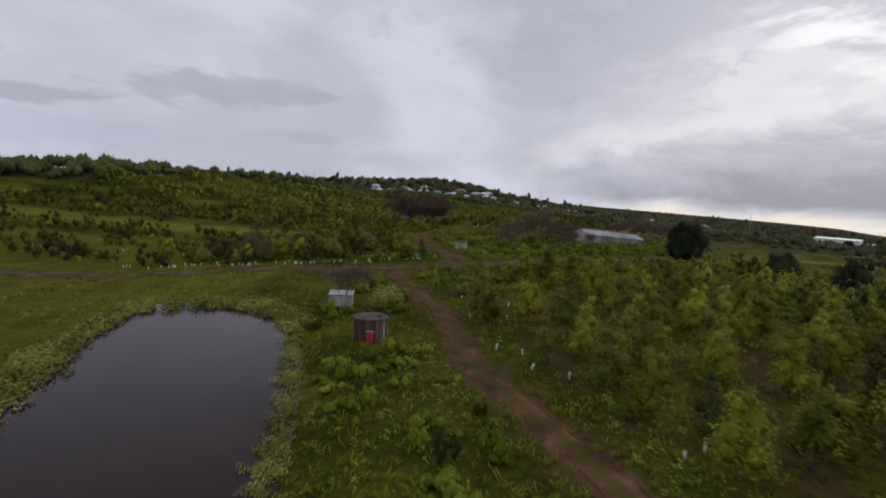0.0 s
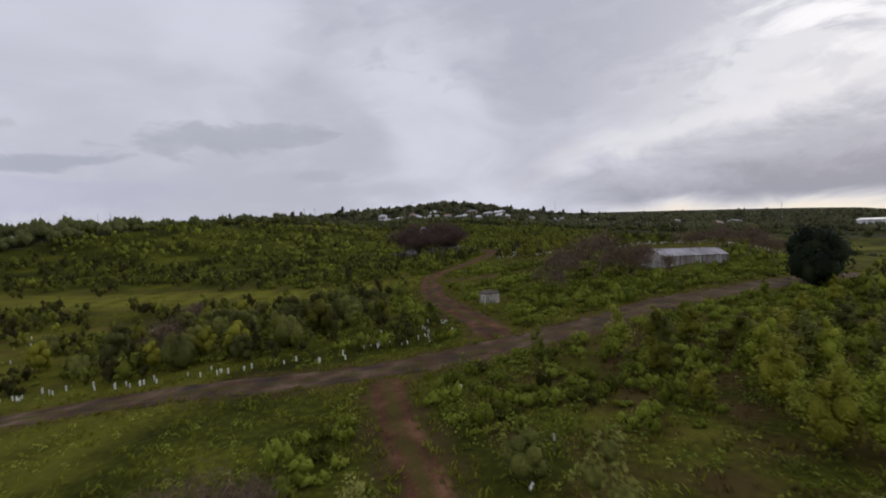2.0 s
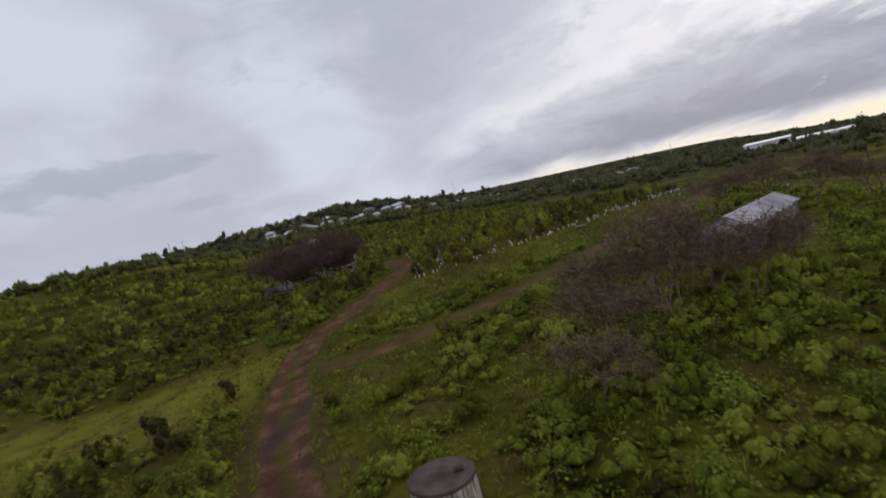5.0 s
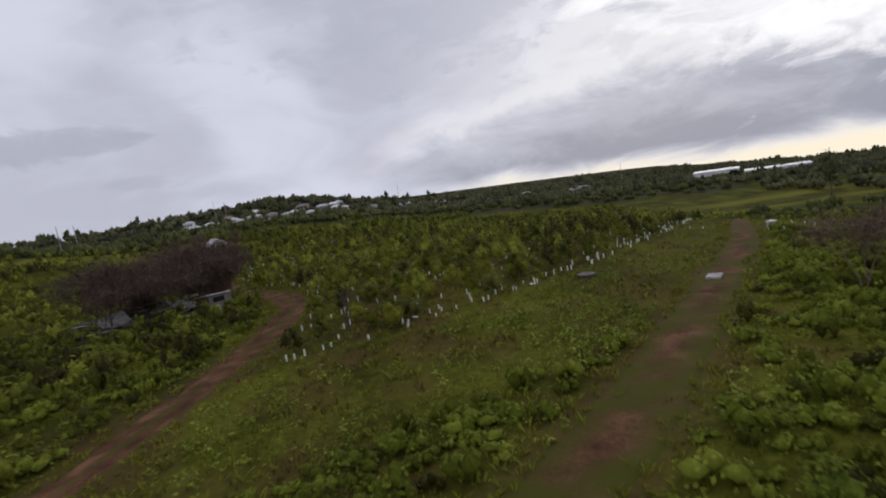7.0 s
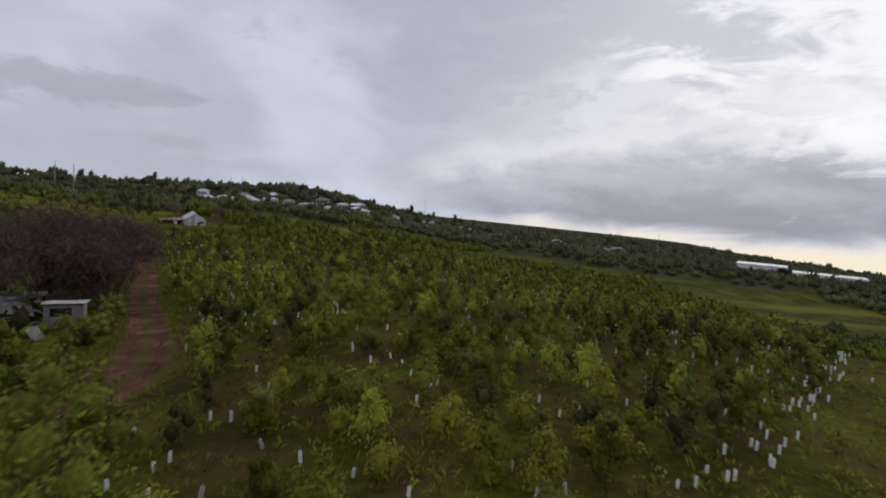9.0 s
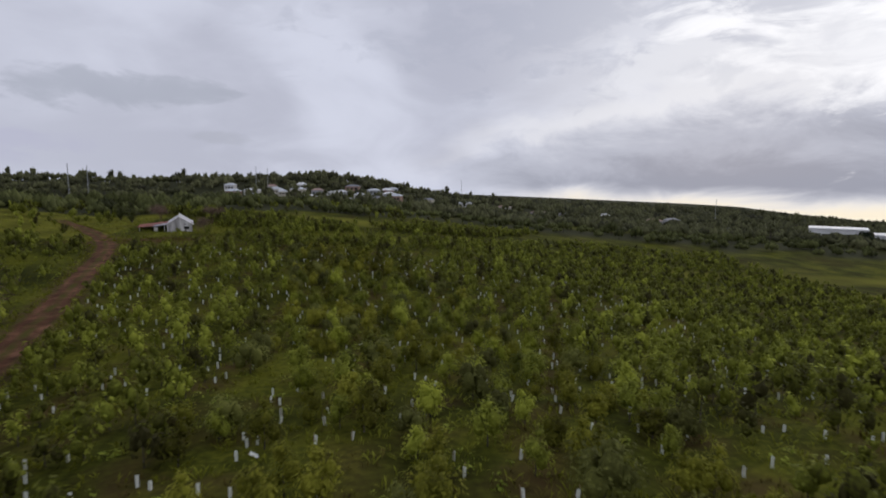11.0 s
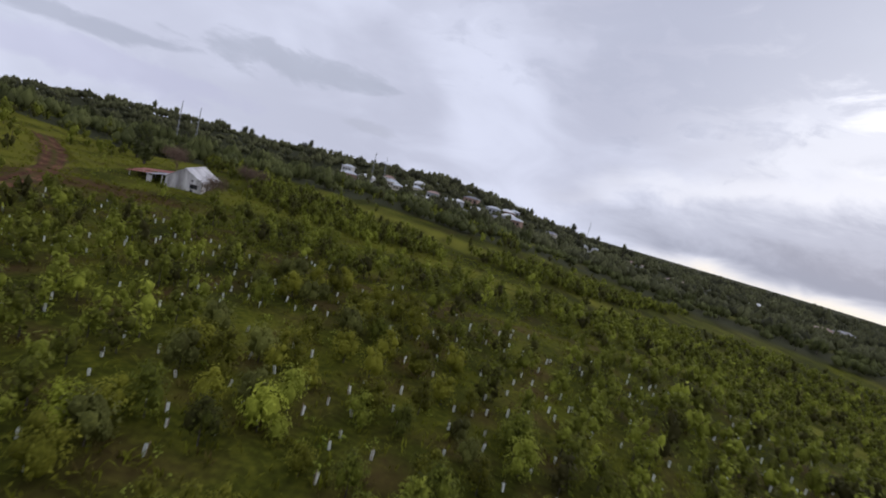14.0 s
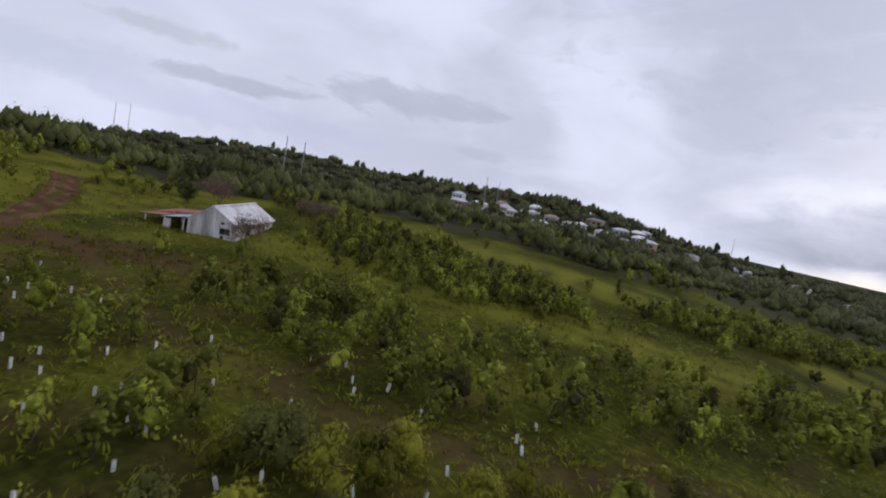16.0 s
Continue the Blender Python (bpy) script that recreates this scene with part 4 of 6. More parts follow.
    # lean-to on the west side: a bay under pale tin, then a lower rusty roof
    for x, y, h in ((-5.0, front + 0.1, 1.35), (-5.0, front + 4.0, 1.35), (-5.0, 3.4, 1.35), (-8.0, front + 2.0, 1.15), (-8.0, 2.2, 1.15), (-3.0, front + 0.1, 1.55)):
        part("post", box(bmesh.new(), (x, y, h / 2), (0.15, 0.15, h), 0.01), M_WHITE, thing)
    part("lean_to_back", box(bmesh.new(), (-4.6, 4.6, 0.65), (4.0, 0.08, 1.3)), M_GREY, thing)
    part("lean_to_wall", box(bmesh.new(), (-4.65, front + 0.12, 0.62), (0.62, 0.07, 1.24), 0.01), M_WHITE, thing, "white boarded end wall")
    sheet("lean_to_roof", 4.2, 2.9, Matrix.Translation((-3.85, front + 1.9, 1.60)) @ Matrix.Rotation(radians(-9), 4, "Y") @ Matrix.Rotation(radians(90), 4, "Z"), M_OLD_TIN, thing, "dull pale tin lean-to roof")
    sheet("lean_to_roof", 5.6, 6.0, Matrix.Translation((-5.4, 1.1, 1.52)) @ Matrix.Rotation(radians(-6), 4, "Y") @ Matrix.Rotation(radians(90), 4, "Z"), M_RUST, thing, "rusty red tin lean-to roof")
    sheet("lean_to_roof", 2.6, 3.2, Matrix.Translation((-6.8, front + 2.6, 1.30)) @ Matrix.Rotation(radians(-5), 4, "Y") @ Matrix.Rotation(radians(86), 4, "Z"), M_RUST, thing, "rusty red tin lean-to roof")


def long_shed():
    cx, cy, z = 40.4, 132.2, 0.2
    thing = base("long_shed", pose(cx, cy, z, 0, 5.0, 41.8), "long low derelict shed with pale grey tin roof", "shed")
    long, half, eave, ridge = 24.5, 1.95, 1.4, 2.4
    for s in (-1, 1):
        for k in range(9):
            x = -long / 2 + (k + 0.5) * long / 9
            part("wall_panel", box(bmesh.new(), (x, s * half, eave / 2 - 0.45), (long / 9 - 0.12, 0.1, eave + 0.9), 0.01), M_HUT if (k + s) % 3 else M_CONC, thing)
        for k in range(10):
            part("post", box(bmesh.new(), (-long / 2 + k * long / 9, s * half, eave / 2), (0.13, 0.16, eave + 0.05), 0.01), M_GREY, thing)
        run = math.hypot(half + 0.4, (ridge - eave))
        tilt = math.degrees(math.atan2(ridge - eave, half))
        for k in range(6):
            w = long / 6
            sheet("roof_sheet", w - 0.02, run, Matrix.Translation((-long / 2 + (k + 0.5) * w, s * (half + 0.3) / 2, (ridge + eave) / 2 - 0.02)) @ Matrix.Rotation(radians(-s * tilt + (0.5 if k % 2 else 0)), 4, "X"), M_OLD_TIN, thing, "pale grey ribbed roof sheet")
    for x in (-long / 2, long / 2):
        bm = bmesh.new()
        pts = [(-half, -0.9), (half, -0.9), (half, eave), (0, ridge - 0.08), (-half, eave)]
        a = [bm.verts.new((x - 0.05, y, q)) for y, q in pts]
        b = [bm.verts.new((x + 0.05, y, q)) for y, q in pts]
        bm.faces.new(a)
        bm.faces.new(b[::-1])
        for i in range(5):
            bm.faces.new((a[i], b[i], b[(i + 1) % 5], a[(i + 1) % 5]))
        part("gable", bm, M_CONC, thing, "stained pale rendered gable wall")
    part("ridge_cap", box(bmesh.new(), (0, 0, ridge + 0.04), (long, 0.35, 0.05), 0.02), M_OLD_TIN, thing)


def collapsed_shed():
    rng = np.random.default_rng(5)
    thing = base("collapsed_shed", at(-8.5, 202.0, 16), "collapsed grey timber shed under bare trees", "ruin")

    def lean(a, b, c):
        return Euler((radians(rng.normal(0, a)), radians(rng.normal(0, b)), radians(rng.normal(0, c)))).to_matrix().to_4x4()
    for row, (y, z) in enumerate(((-4.6, 0.75), (-3.6, 1.25), (-2.2, 1.7), (-0.4, 2.0), (1.6, 2.15), (3.6, 2.0), (5.4, 1.6))):
        for k in range(8):
            x = -8.5 + 2.3 * k + rng.normal(0, 0.5)
            sag = 0.35 * math.sin(0.9 * x + row) + rng.normal(0, 0.12)
            part("plank", box(bmesh.new(), (x, y + rng.normal(0, 0.3), max(0.12, z + sag)), (rng.uniform(1.8, 4.2), rng.uniform(0.18, 0.42), 0.06), 0.0, lean(22, 9, 16)), M_PLANK, thing)
    for k in range(10):
        part("post", box(bmesh.new(), (-8.6 + 1.9 * k, -4.2 + rng.normal(0, 0.5), 0.75), (0.16, 0.16, rng.uniform(1.5, 2.2)), 0.0, lean(7, 9, 10)), M_PLANK, thing)
    for x, y, z, rx, ry, rz in ((-5, -0.6, 1.9, 28, -9, 16), (3.4, -0.4, 1.9, 24, 12, 22), (0.5, 3.4, 2.3, -14, 6, 3)):
        sheet("roof_sheet", 3.4, 2.8, pose(x, y, z, rx, ry, rz), M_GREY, thing, "sagging dull grey roof sheet")
    part("back_wall", box(bmesh.new(), (-0.5, 4.6, 0.8), (15, 0.15, 1.6)), M_GREY, thing)


small_shed()
hut()
barn()
long_shed()
collapsed_shed()

slab = base("concrete_slab", at(43.4, 156.6, 40, 0.0), "small concrete cover slab on bare earth", "slab")
part("cover", box(bmesh.new(), (0, 0, 0.14), (1.5, 1.1, 0.22), 0.03), M_CONC, slab)
pit = base("well_cover", at(36.3, 164.4, 0, 0.0), "dark round well cover standing in grass", "well cover")
bm = bmesh.new()
bmesh.ops.create_cone(bm, cap_ends=True, segments=32, radius1=0.85, radius2=0.82, depth=0.4, matrix=Matrix.Translation((0, 0, 0.2)))
part("cover", bm, M_LID, pit)
crate = base("white_crate", at(70.5, 177.5, 20), "white plastic crate in the grass", "crate")
part("body", box(bmesh.new(), (0, 0, 0.45), (1.1, 0.8, 0.9), 0.04), M_WHITE, crate)
part("rim", box(bmesh.new(), (0, 0, 0.9), (1.18, 0.88, 0.08), 0.02), M_WHITE, crate)


# ---- distant buildings ----
def factory(x, y, turn, long, deep, high, bays, label):
    thing = base("factory", pose(x, y, float(land(x, y)) - 0.3, 0, 0, turn), label, "factory")
    part("wall", box(bmesh.new(), (0, 0, high / 2), (long, deep, high), 0.1), M_FACT, thing)
    part("roof", box(bmesh.new(), (0, 0, high + 0.25), (long + 1.5, deep + 1.5, 0.5), 0.1), M_ROOF[0], thing)
    part("fascia", box(bmesh.new(), (0, -deep / 2 - 0.5, high - 0.3), (long + 1.2, 0.4, 0.8), 0.05), M_FACT, thing)
    for k in range(bays):
        x = -long / 2 + (k + 0.5) * long / bays
        part("window", box(bmesh.new(), (x, -deep / 2 - 0.06, high * 0.40), (long / bays * 0.78, 0.1, high * 0.42)), M_DARK, thing, "dark window band")
        part("column", box(bmesh.new(), (x + long / bays / 2 - 0.3, -deep / 2 - 0.2, high / 2), (0.5, 0.4, high)), M_FACT, thing)


factory(425, 592, -43, 40, 26, 11.0, 5, "long white factory with flat roof behind trees")
factory(463, 556, -44, 54, 24, 7.5, 8, "low white factory wing behind trees")


def house(x, y, turn, long, deep, high, rise, wall, roof):
    thing = base("house", pose(x, y, float(land(x, y)) - 0.4, 0, 0, turn), "suburban house with %s on the hillside" % roof.name.replace("_", " ").replace("roof", "roof of"), "house", "hillside houses")
    part("wall", box(bmesh.new(), (0, 0, high / 2), (long, deep, high), 0.05), wall, thing)
    bm = bmesh.new()
    o, hip = 0.6, long * 0.28
    e = [bm.verts.new((sx * (long / 2 + o), sy * (deep / 2 + o), high + 0.05)) for sx, sy in ((-1, -1), (1, -1), (1, 1), (-1, 1))]
    r = [bm.verts.new((s * (long / 2 - hip), 0, high + rise)) for s in (-1, 1)]
    for f in ((e[0], e[1], r[1], r[0]), (e[1], e[2], r[1]), (e[2], e[3], r[0], r[1]), (e[3], e[0], r[0]), (e[3], e[2], e[1], e[0])):
        bm.faces.new(f)
    part("roof", bm, roof, thing)
    for k in range(3):
        part("window", box(bmesh.new(), ((k - 1) * long * 0.3, -deep / 2 - 0.05, high * 0.55), (long * 0.17, 0.08, high * 0.34)), M_DARK, thing)


rng = np.random.default_rng(21)
row = 0
for y0, count in ((588, 3), (603, 5), (619, 7), (637, 7), (657, 5)):
    for k in range(count):
        x = -92 + (k + rng.uniform(0.05, 0.95)) * 150 / count + row * 2
        pick = rng.random()
        house(x, y0 + rng.uniform(-11, 11), rng.normal(0, 22), rng.uniform(7, 12), rng.uniform(6, 8), rng.uniform(2.8, 4.6), rng.uniform(1.3, 2.0), M_HOUSE[rng.integers(0, 4)], M_ROOF[0 if pick < 0.40 else 1 if pick < 0.68 else 2 if pick < 0.84 else 3])
    row += 1


for k in range(10):
    x = 60 + 30 * k + rng.uniform(-6, 6)
    y = 700 - 0.25 * (x - 50) + rng.uniform(-45, 45)
    house(x, y, rng.normal(0, 22), rng.uniform(8, 13), rng.uniform(6, 8), rng.uniform(3.0, 5.0), rng.uniform(1.3, 2.0), M_HOUSE[rng.integers(0, 4)], M_ROOF[rng.integers(0, 4)])


def mast(x, y, high):
    thing = base("radio_mast", pose(x, y, float(land(x, y)) - 0.5), "slender grey lattice radio mast", "mast", "masts on the ridge")
    for a in (0, 120, 240):
        v, f = tube([(0.7 * math.cos(radians(a)), 0.7 * math.sin(radians(a)), 0), (0.10 * math.cos(radians(a)), 0.10 * math.sin(radians(a)), high)], [0.09, 0.07], 5)
        part("leg", mesh_of("leg", v, f, M_STEEL), M_STEEL, thing)
    for k in range(6):
        t = (k + 0.5) / 6
        s = 0.7 * (1 - t) + 0.10 * t
        part("brace", box(bmesh.new(), (0, 0, t * high), (2 * s, 2 * s, 0.12)), M_STEEL, thing)


for x, y, h in ((-49, 615, float(22.5 - land(-49, 615))), (-41, 617, float(21.5 - land(-41, 617))), (-122, 495, float(20.5 - land(-122, 495))), (-114, 498, float(19.5 - land(-114, 498))), (-330, 1000, 34), (-400, 660, 30), (-388, 664, 29), (150, 850, 26), (400, 720, 26)):
    mast(x, y, h)


# ---- trees and shrubs ----
def thing_tree(name, m, kinds, wood, foliage, label, category, group=""):
    """A tree of two parts from prepared meshes."""
    thing = base(name, m, label, category, group)
    part("trunk", kinds[0], wood, thing)
    part("crown", kinds[1], foliage, thing)
    return thing


def prepared(seed, wood, foliage, **how):
    w, c = tree_kind(seed, **how)
    return (mesh_of("trunk", w[0], w[1], wood), mesh_of("crown", c[0], c[1], foliage, True)), w, c


PLANTED = [prepared(100 + k, M_BARK, (M_OLIVE, M_DULL, M_SHADE, M_DULL, M_LEAF)[k], height=h, radius=r, lobes=c, count=860, size=0.20, core=0.64, thick=0.06, low=0.06, taper=t, limbs=0, slim=0.5)
           for k, (h, r, c, t) in enumerate(((4.6, 1.45, 7, 0.55), (4.0, 1.5, 7, 0.5), (5.0, 1.3, 7, 0.65), (3.6, 1.55, 6, 0.45), (4.4, 1.2, 6, 0.6)))]
FIELD = [prepared(200 + k, M_BARK, (M_FIELD, M_LEAF, M_FIELD, M_OLIVE, M_FIELD, M_SHADE, M_LEAF, M_DULL, M_DULL, M_DULL)[k], height=h, radius=r, lobes=c, count=500, size=0.165, core=0.62, thick=0.04, low=0.03, taper=t, limbs=0, slim=0.5)
         for k, (h, r, c, t) in enumerate(((2.5, 1.0, 4, 0.55), (2.1, 1.05, 4, 0.45), (2.9, 0.95, 5, 0.6), (1.8, 1.0, 4, 0.45), (2.3, 0.85, 4, 0.55), (2.0, 1.15, 5, 0.3), (1.5, 0.9, 3, 0.4), (2.4, 1.0, 4, 0.55), (2.0, 1.05, 5, 0.4), (1.6, 0.95, 4, 0.4)))]
LOW = [tree_kind(300 + k, height=h, radius=r, lobes=3, count=(24, 84)[k > 3], size=(0.48, 0.28)[k > 3], core=(0.78, 0.62)[k > 3], thick=0.04, low=0.03, taper=t, limbs=0, slim=0.55, rings=(2, 3)[k > 3], sides=5)
       for k, (h, r, t) in enumerate(((2.3, 1.2, 0.4), (2.0, 1.25, 0.3), (2.6, 1.1, 0.5), (1.7, 1.15, 0.3), (2.5, 1.05, 0.5), (2.1, 1.1, 0.4), (2.8, 0.95, 0.6), (1.8, 1.0, 0.4)))]
WOODS = [mound_kind(400 + k, h, r, 5, 72, 0.72, 0.25, rings=2, core=0.74, low=l) for k, (h, r, l) in enumerate(((9.5, 6.6, 0.1), (8, 7.0, 0.06), (11.0, 5.6, 0.2), (7, 7.0, 0.05)))]

BLOCKS = [(-4.9, 40.5, 3.2), (-9.1, 52.2, 2.6), (3.9, 103.3, 2.6), (0.1, 200, 3.0), (43.4, 156.6, 1.6), (36.3, 164.4, 1.8), (70.5, 177.5, 2), (0.6, 194, 1.5)]


def free(x, y, margin=0.8):
    """Where nothing else stands: off the roads, the water and the buildings."""
    ok = pond_gap(x, y) > 1.5
    for k, (half, strength, _) in ROADS.items():
        ok &= seg_dist(x, y, LINES[k]) > half * (1.0 if strength > 0.5 else 0.7) + margin
    for bx, by, r in BLOCKS:
        ok &= np.hypot(x - bx, y - by) > r
    ok &= ~((np.abs(x + 15.5) < 10) & (np.abs(y - 313) < 9.5))
    c, s = math.cos(math.atan2(18.1, 21.6)), math.sin(math.atan2(18.1, 21.6))
    u, w = (x - 40.2) * c + (y - 131.5) * s, -(x - 40.2) * s + (y - 131.5) * c
    return ok & ~((np.abs(u) < 15) & (np.abs(w) < 4.6))


def jittered(x0, x1, y0, y1, step, rng):
    x, y = np.meshgrid(np.arange(x0, x1, step), np.arange(y0, y1, step))
    return (x + rng.uniform(-0.45, 0.45, x.shape) * step).ravel(), (y + rng.uniform(-0.45, 0.45, y.shape) * step).ravel()


def spur_side(x, y):
    return x - np.interp(y, [p[0] for p in SPUR], [p[1] for p in SPUR])


rng = np.random.default_rng(11)
# planting east of the track
ax, ay = jittered(2, 128, 6, 150, 3.0, rng)
east = east_of_track(ax, ay)
chance = np.clip((east - 3) / 7, 0.07, 0.80) * np.maximum(np.clip((100 - ay) / 25, 0.3, 1), (ax > 55) * 0.8) * (0.85 + 0.5 * smooth_noise(ax, ay, 16, 31))
chance = np.where((ay > 52) & (east < 17), chance * 0.35, chance)
keep = (rng.random(len(ax)) < chance) & (east > 2.2) & free(ax, ay) & (ay < np.interp(ax, [0, 7, 16, 34, 80, 130], [72, 78, 86, 100, 136, 150]))
ax, ay = ax[keep], ay[keep]
order = np.argsort(np.abs(spur_side(ax, ay)) + 0.15 * ay)
for n, i in enumerate(order[:230]):
    kinds = PLANTED[rng.integers(0, len(PLANTED))][0]
    s = rng.uniform(0.72, 1.18) if ay[i] < 54 else rng.uniform(0.6, 1.05)
    m = pose(ax[i], ay[i], float(ground_z(ax[i], ay[i])) - 0.04, 0, 0, rng.uniform(0, 360)) @ Matrix.Diagonal((s * 1.14, s * 1.14, s * rng.uniform(0.84, 1.06), 1))
    ob = thing_tree("young_tree", Matrix.Identity(4), kinds, M_BARK, M_LEAF, "young leafy eucalypt with dense green crown in rough grass", "tree", "planted young trees")
    ob.matrix_basis = m
rest = order[230:]
far_lots = [[] for _ in range(8)]


def add_lot(lots, x, y, lo, hi, rng, sink=0.05):
    z = ground_z(x, y) - sink
    k = rng.integers(0, len(lots), len(x))
    rows = np.column_stack([x, y, z, rng.uniform(lo, hi, len(x)), rng.uniform(0, 6.28, len(x))])
    for j in range(len(lots)):
        lots[j].append(rows[k == j])


def stuff_trees(name, lots, shapes, foliage, label, category, rng):
    """All the trees too many to count: one object of wood, one of leaves."""
    wood, crown, tones = [], [], []
    for rows, (w, c) in zip(lots, shapes):
        rows = np.concatenate(rows)
        seed = int(rng.integers(0, 1e6))
        wood.append(scattered(w, rows, np.random.default_rng(seed)))
        crown.append(scattered(c, rows, np.random.default_rng(seed)))
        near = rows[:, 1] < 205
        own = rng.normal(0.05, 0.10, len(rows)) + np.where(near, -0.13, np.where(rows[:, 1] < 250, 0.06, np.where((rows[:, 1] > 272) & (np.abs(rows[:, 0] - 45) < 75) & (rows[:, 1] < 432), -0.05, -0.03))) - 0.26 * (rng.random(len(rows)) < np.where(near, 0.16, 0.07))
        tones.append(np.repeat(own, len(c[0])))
    v, f = join(crown)
    thing = tagged(new(name, mesh_of(name, v, f, foliage, True)), label, category, kind="stuff")
    thing.data.attributes.new("tone", "FLOAT", "POINT").data.foreach_set("value", np.concatenate(tones).astype(np.float32))
    v, f = join(wood)
    tagged(part("trunks", mesh_of("trunks", v, f, M_BARK), M_BARK, thing), kind="stuff")
    return thing


near = ax[rest] < 48
add_lot(far_lots[4:], ax[rest[near]], ay[rest[near]], 1.2, 1.75, rng)
add_lot(far_lots[:4], ax[rest[~near]], ay[rest[~near]], 1.2, 1.75, rng)
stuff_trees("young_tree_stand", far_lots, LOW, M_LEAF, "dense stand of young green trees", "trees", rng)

def in_belt(x, y):
    """The thick shrub belts in the meadow behind the planted field."""
    wave = 1.5 * np.sin(x / 3.1) + 1.2 * np.sin(y / 2.3 + x / 5)
    first = (y > np.interp(x, [-33, -20, -7, 5, 22, 27], [350, 338, 323, 311, 313, 318]) + wave) & (y < np.interp(x, [-33, -20, -7, 5, 22, 27], [352, 346, 341, 333, 328, 320]) + wave) & (x > -28) & (x < 27)
    second = (y > np.interp(x, [31, 43, 61, 89, 112], [337, 335, 355, 398, 428]) + wave) & (y < np.interp(x, [31, 42, 67, 97, 112], [341, 350, 382, 416, 430]) + wave) & (x > 31) & (x < 110)
    return first | second


# the field of planted shrubs north of the grassy strip, and plots west of the farm track
fx, fy = jittered(-130, 190, 84, 414, 2.55, rng)
track = fx - east_of_farm_track(fx, fy)
main = (fx > track + 3.5) & (past_edge(fx, fy) > 0.5) & (fy < 284)
grain = smooth_noise(fx, fy, 13, 41)
north = np.interp(fx, [-20, 0, 30, 60, 100], [272, 276, 272, 280, 300])
p_main = np.where(fy < north, 0.84 + 0.35 * grain, 0.62 + 0.5 * grain)
p_main = np.where((fy > 212) & (fy < 276) & (np.abs(fx - 24) < 26), p_main * 0.95, p_main)
west = fx < track - 3.0
p_west = np.where((fy > 128), 0.55 + 0.5 * smooth_noise(fx, fy, 24, 43) , 0.58 + 0.6 * smooth_noise(fx, fy, 18, 44))
p_west = np.where(np.abs(fy - 135 + 0.12 * (fx + 10)) < 10, 0.03, p_west)
p_west = np.where(np.abs(fy - 108 + 0.05 * fx) < 3, 0.06, p_west)
p_west = np.where((fy > 292) & (fx > -75), 0.10 + 0.35 * (smooth_noise(fx, fy, 16, 47) > 0.25), p_west)
beyond = (fy >= 284) & (fx > -15)
belt = in_belt(fx, fy)
p_beyond = np.where(belt, 0.95, np.where((fx > 45) & (fy < np.interp(fx, [45, 80, 120, 180], [310, 370, 408, 412])), 0.66 + 0.5 * grain, 0.05)) + 0.3 * (fy > 372) * (fx < 45)
p = np.where(main, p_main, np.where(west, p_west, np.where(beyond, p_beyond, 0.0)))
keep = (rng.random(len(fx)) < p) & free(fx, fy, 1.0)
fx, fy, inmain = fx[keep], fy[keep], main[keep]
score = np.where(inmain, np.abs(spur_side(fx, fy)) + 0.3 * np.abs(fy - 215) * 0.3, 1e6)
order = np.argsort(score)
for i in order[:300]:
    kinds = FIELD[5 if rng.random() < (0.22 if fy[i] < 205 else 0.12) else ((0, 7, 8, 9, 7, 8, 1) if fy[i] < 205 else (0, 1, 7, 3, 8, 6, 9) if fy[i] < 235 else (0, 1, 7, 3, 8, 6, 1) if fy[i] < 258 else (7, 8, 9, 5, 7, 1, 8))[rng.integers(0, 7)]][0]
    s = rng.uniform(0.68, 1.28)
    ob = thing_tree("sapling", Matrix.Identity(4), kinds, M_BARK, M_FIELD, "bushy planted sapling with fresh green leaves", "sapling", "planted saplings")
    ob.matrix_basis = pose(fx[i], fy[i], float(ground_z(fx[i], fy[i])) - 0.04, 0, 0, rng.uniform(0, 360)) @ Matrix.Diagonal((s * rng.uniform(0.9, 1.15), s * 1.0, s, 1))
lots = [[] for _ in range(8)]
rest = order[300:]
close = np.abs(spur_side(fx[rest], fy[rest])) < 28
add_lot(lots[4:], fx[rest[close]], fy[rest[close]], 0.8, 1.35, rng)
add_lot(lots[:4], fx[rest[~close]], fy[rest[~close]], 0.7, 1.25, rng)
bx, by = jittered(-30, 112, 280, 432, 2.0, rng)
inbelt = in_belt(bx, by)
middle = np.abs(by - np.interp(bx, [0, 20, 40, 80], [292, 293, 305, 346])) < np.interp(bx, [0, 40, 80], [7, 8, 14])
inbelt |= middle & (bx > -2) & (bx < 90) & (rng.random(len(bx)) < 0.48 + 0.4 * smooth_noise(bx, by, 12, 49)) & free(bx, by, 0.6)
add_lot(lots[4:], bx[inbelt], by[inbelt], 0.95, 1.4, rng)
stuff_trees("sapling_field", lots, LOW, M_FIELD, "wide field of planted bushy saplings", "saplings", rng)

# single dark shrubs and trees
ROADSIDE = [prepared(480 + k, M_BARK, (M_SHADE, M_DULL, M_SHADE)[k], height=h, radius=r, lobes=9, count=950, size=0.17, core=0.70, thick=0.07, low=0.02, taper=0.4, limbs=0, slim=0.5)[0] for k, (h, r) in enumerate(((3.6, 1.7), (3.9, 1.7), (3.1, 1.8)))]
rng = np.random.default_rng(48)
bushes = [(2.4, 58.0, 0.62, 0), (3.2, 199.5, 0.5, 0), (4.2, 195.5, 0.45, 0), (2.6, 204, 0.55, 0), (4.8, 191, 0.4, 1), (-37, 87, 0.8, 2), (-45, 92, 0.85, 1), (-41, 100, 0.9, 0), (-49, 99, 0.85, 2)]
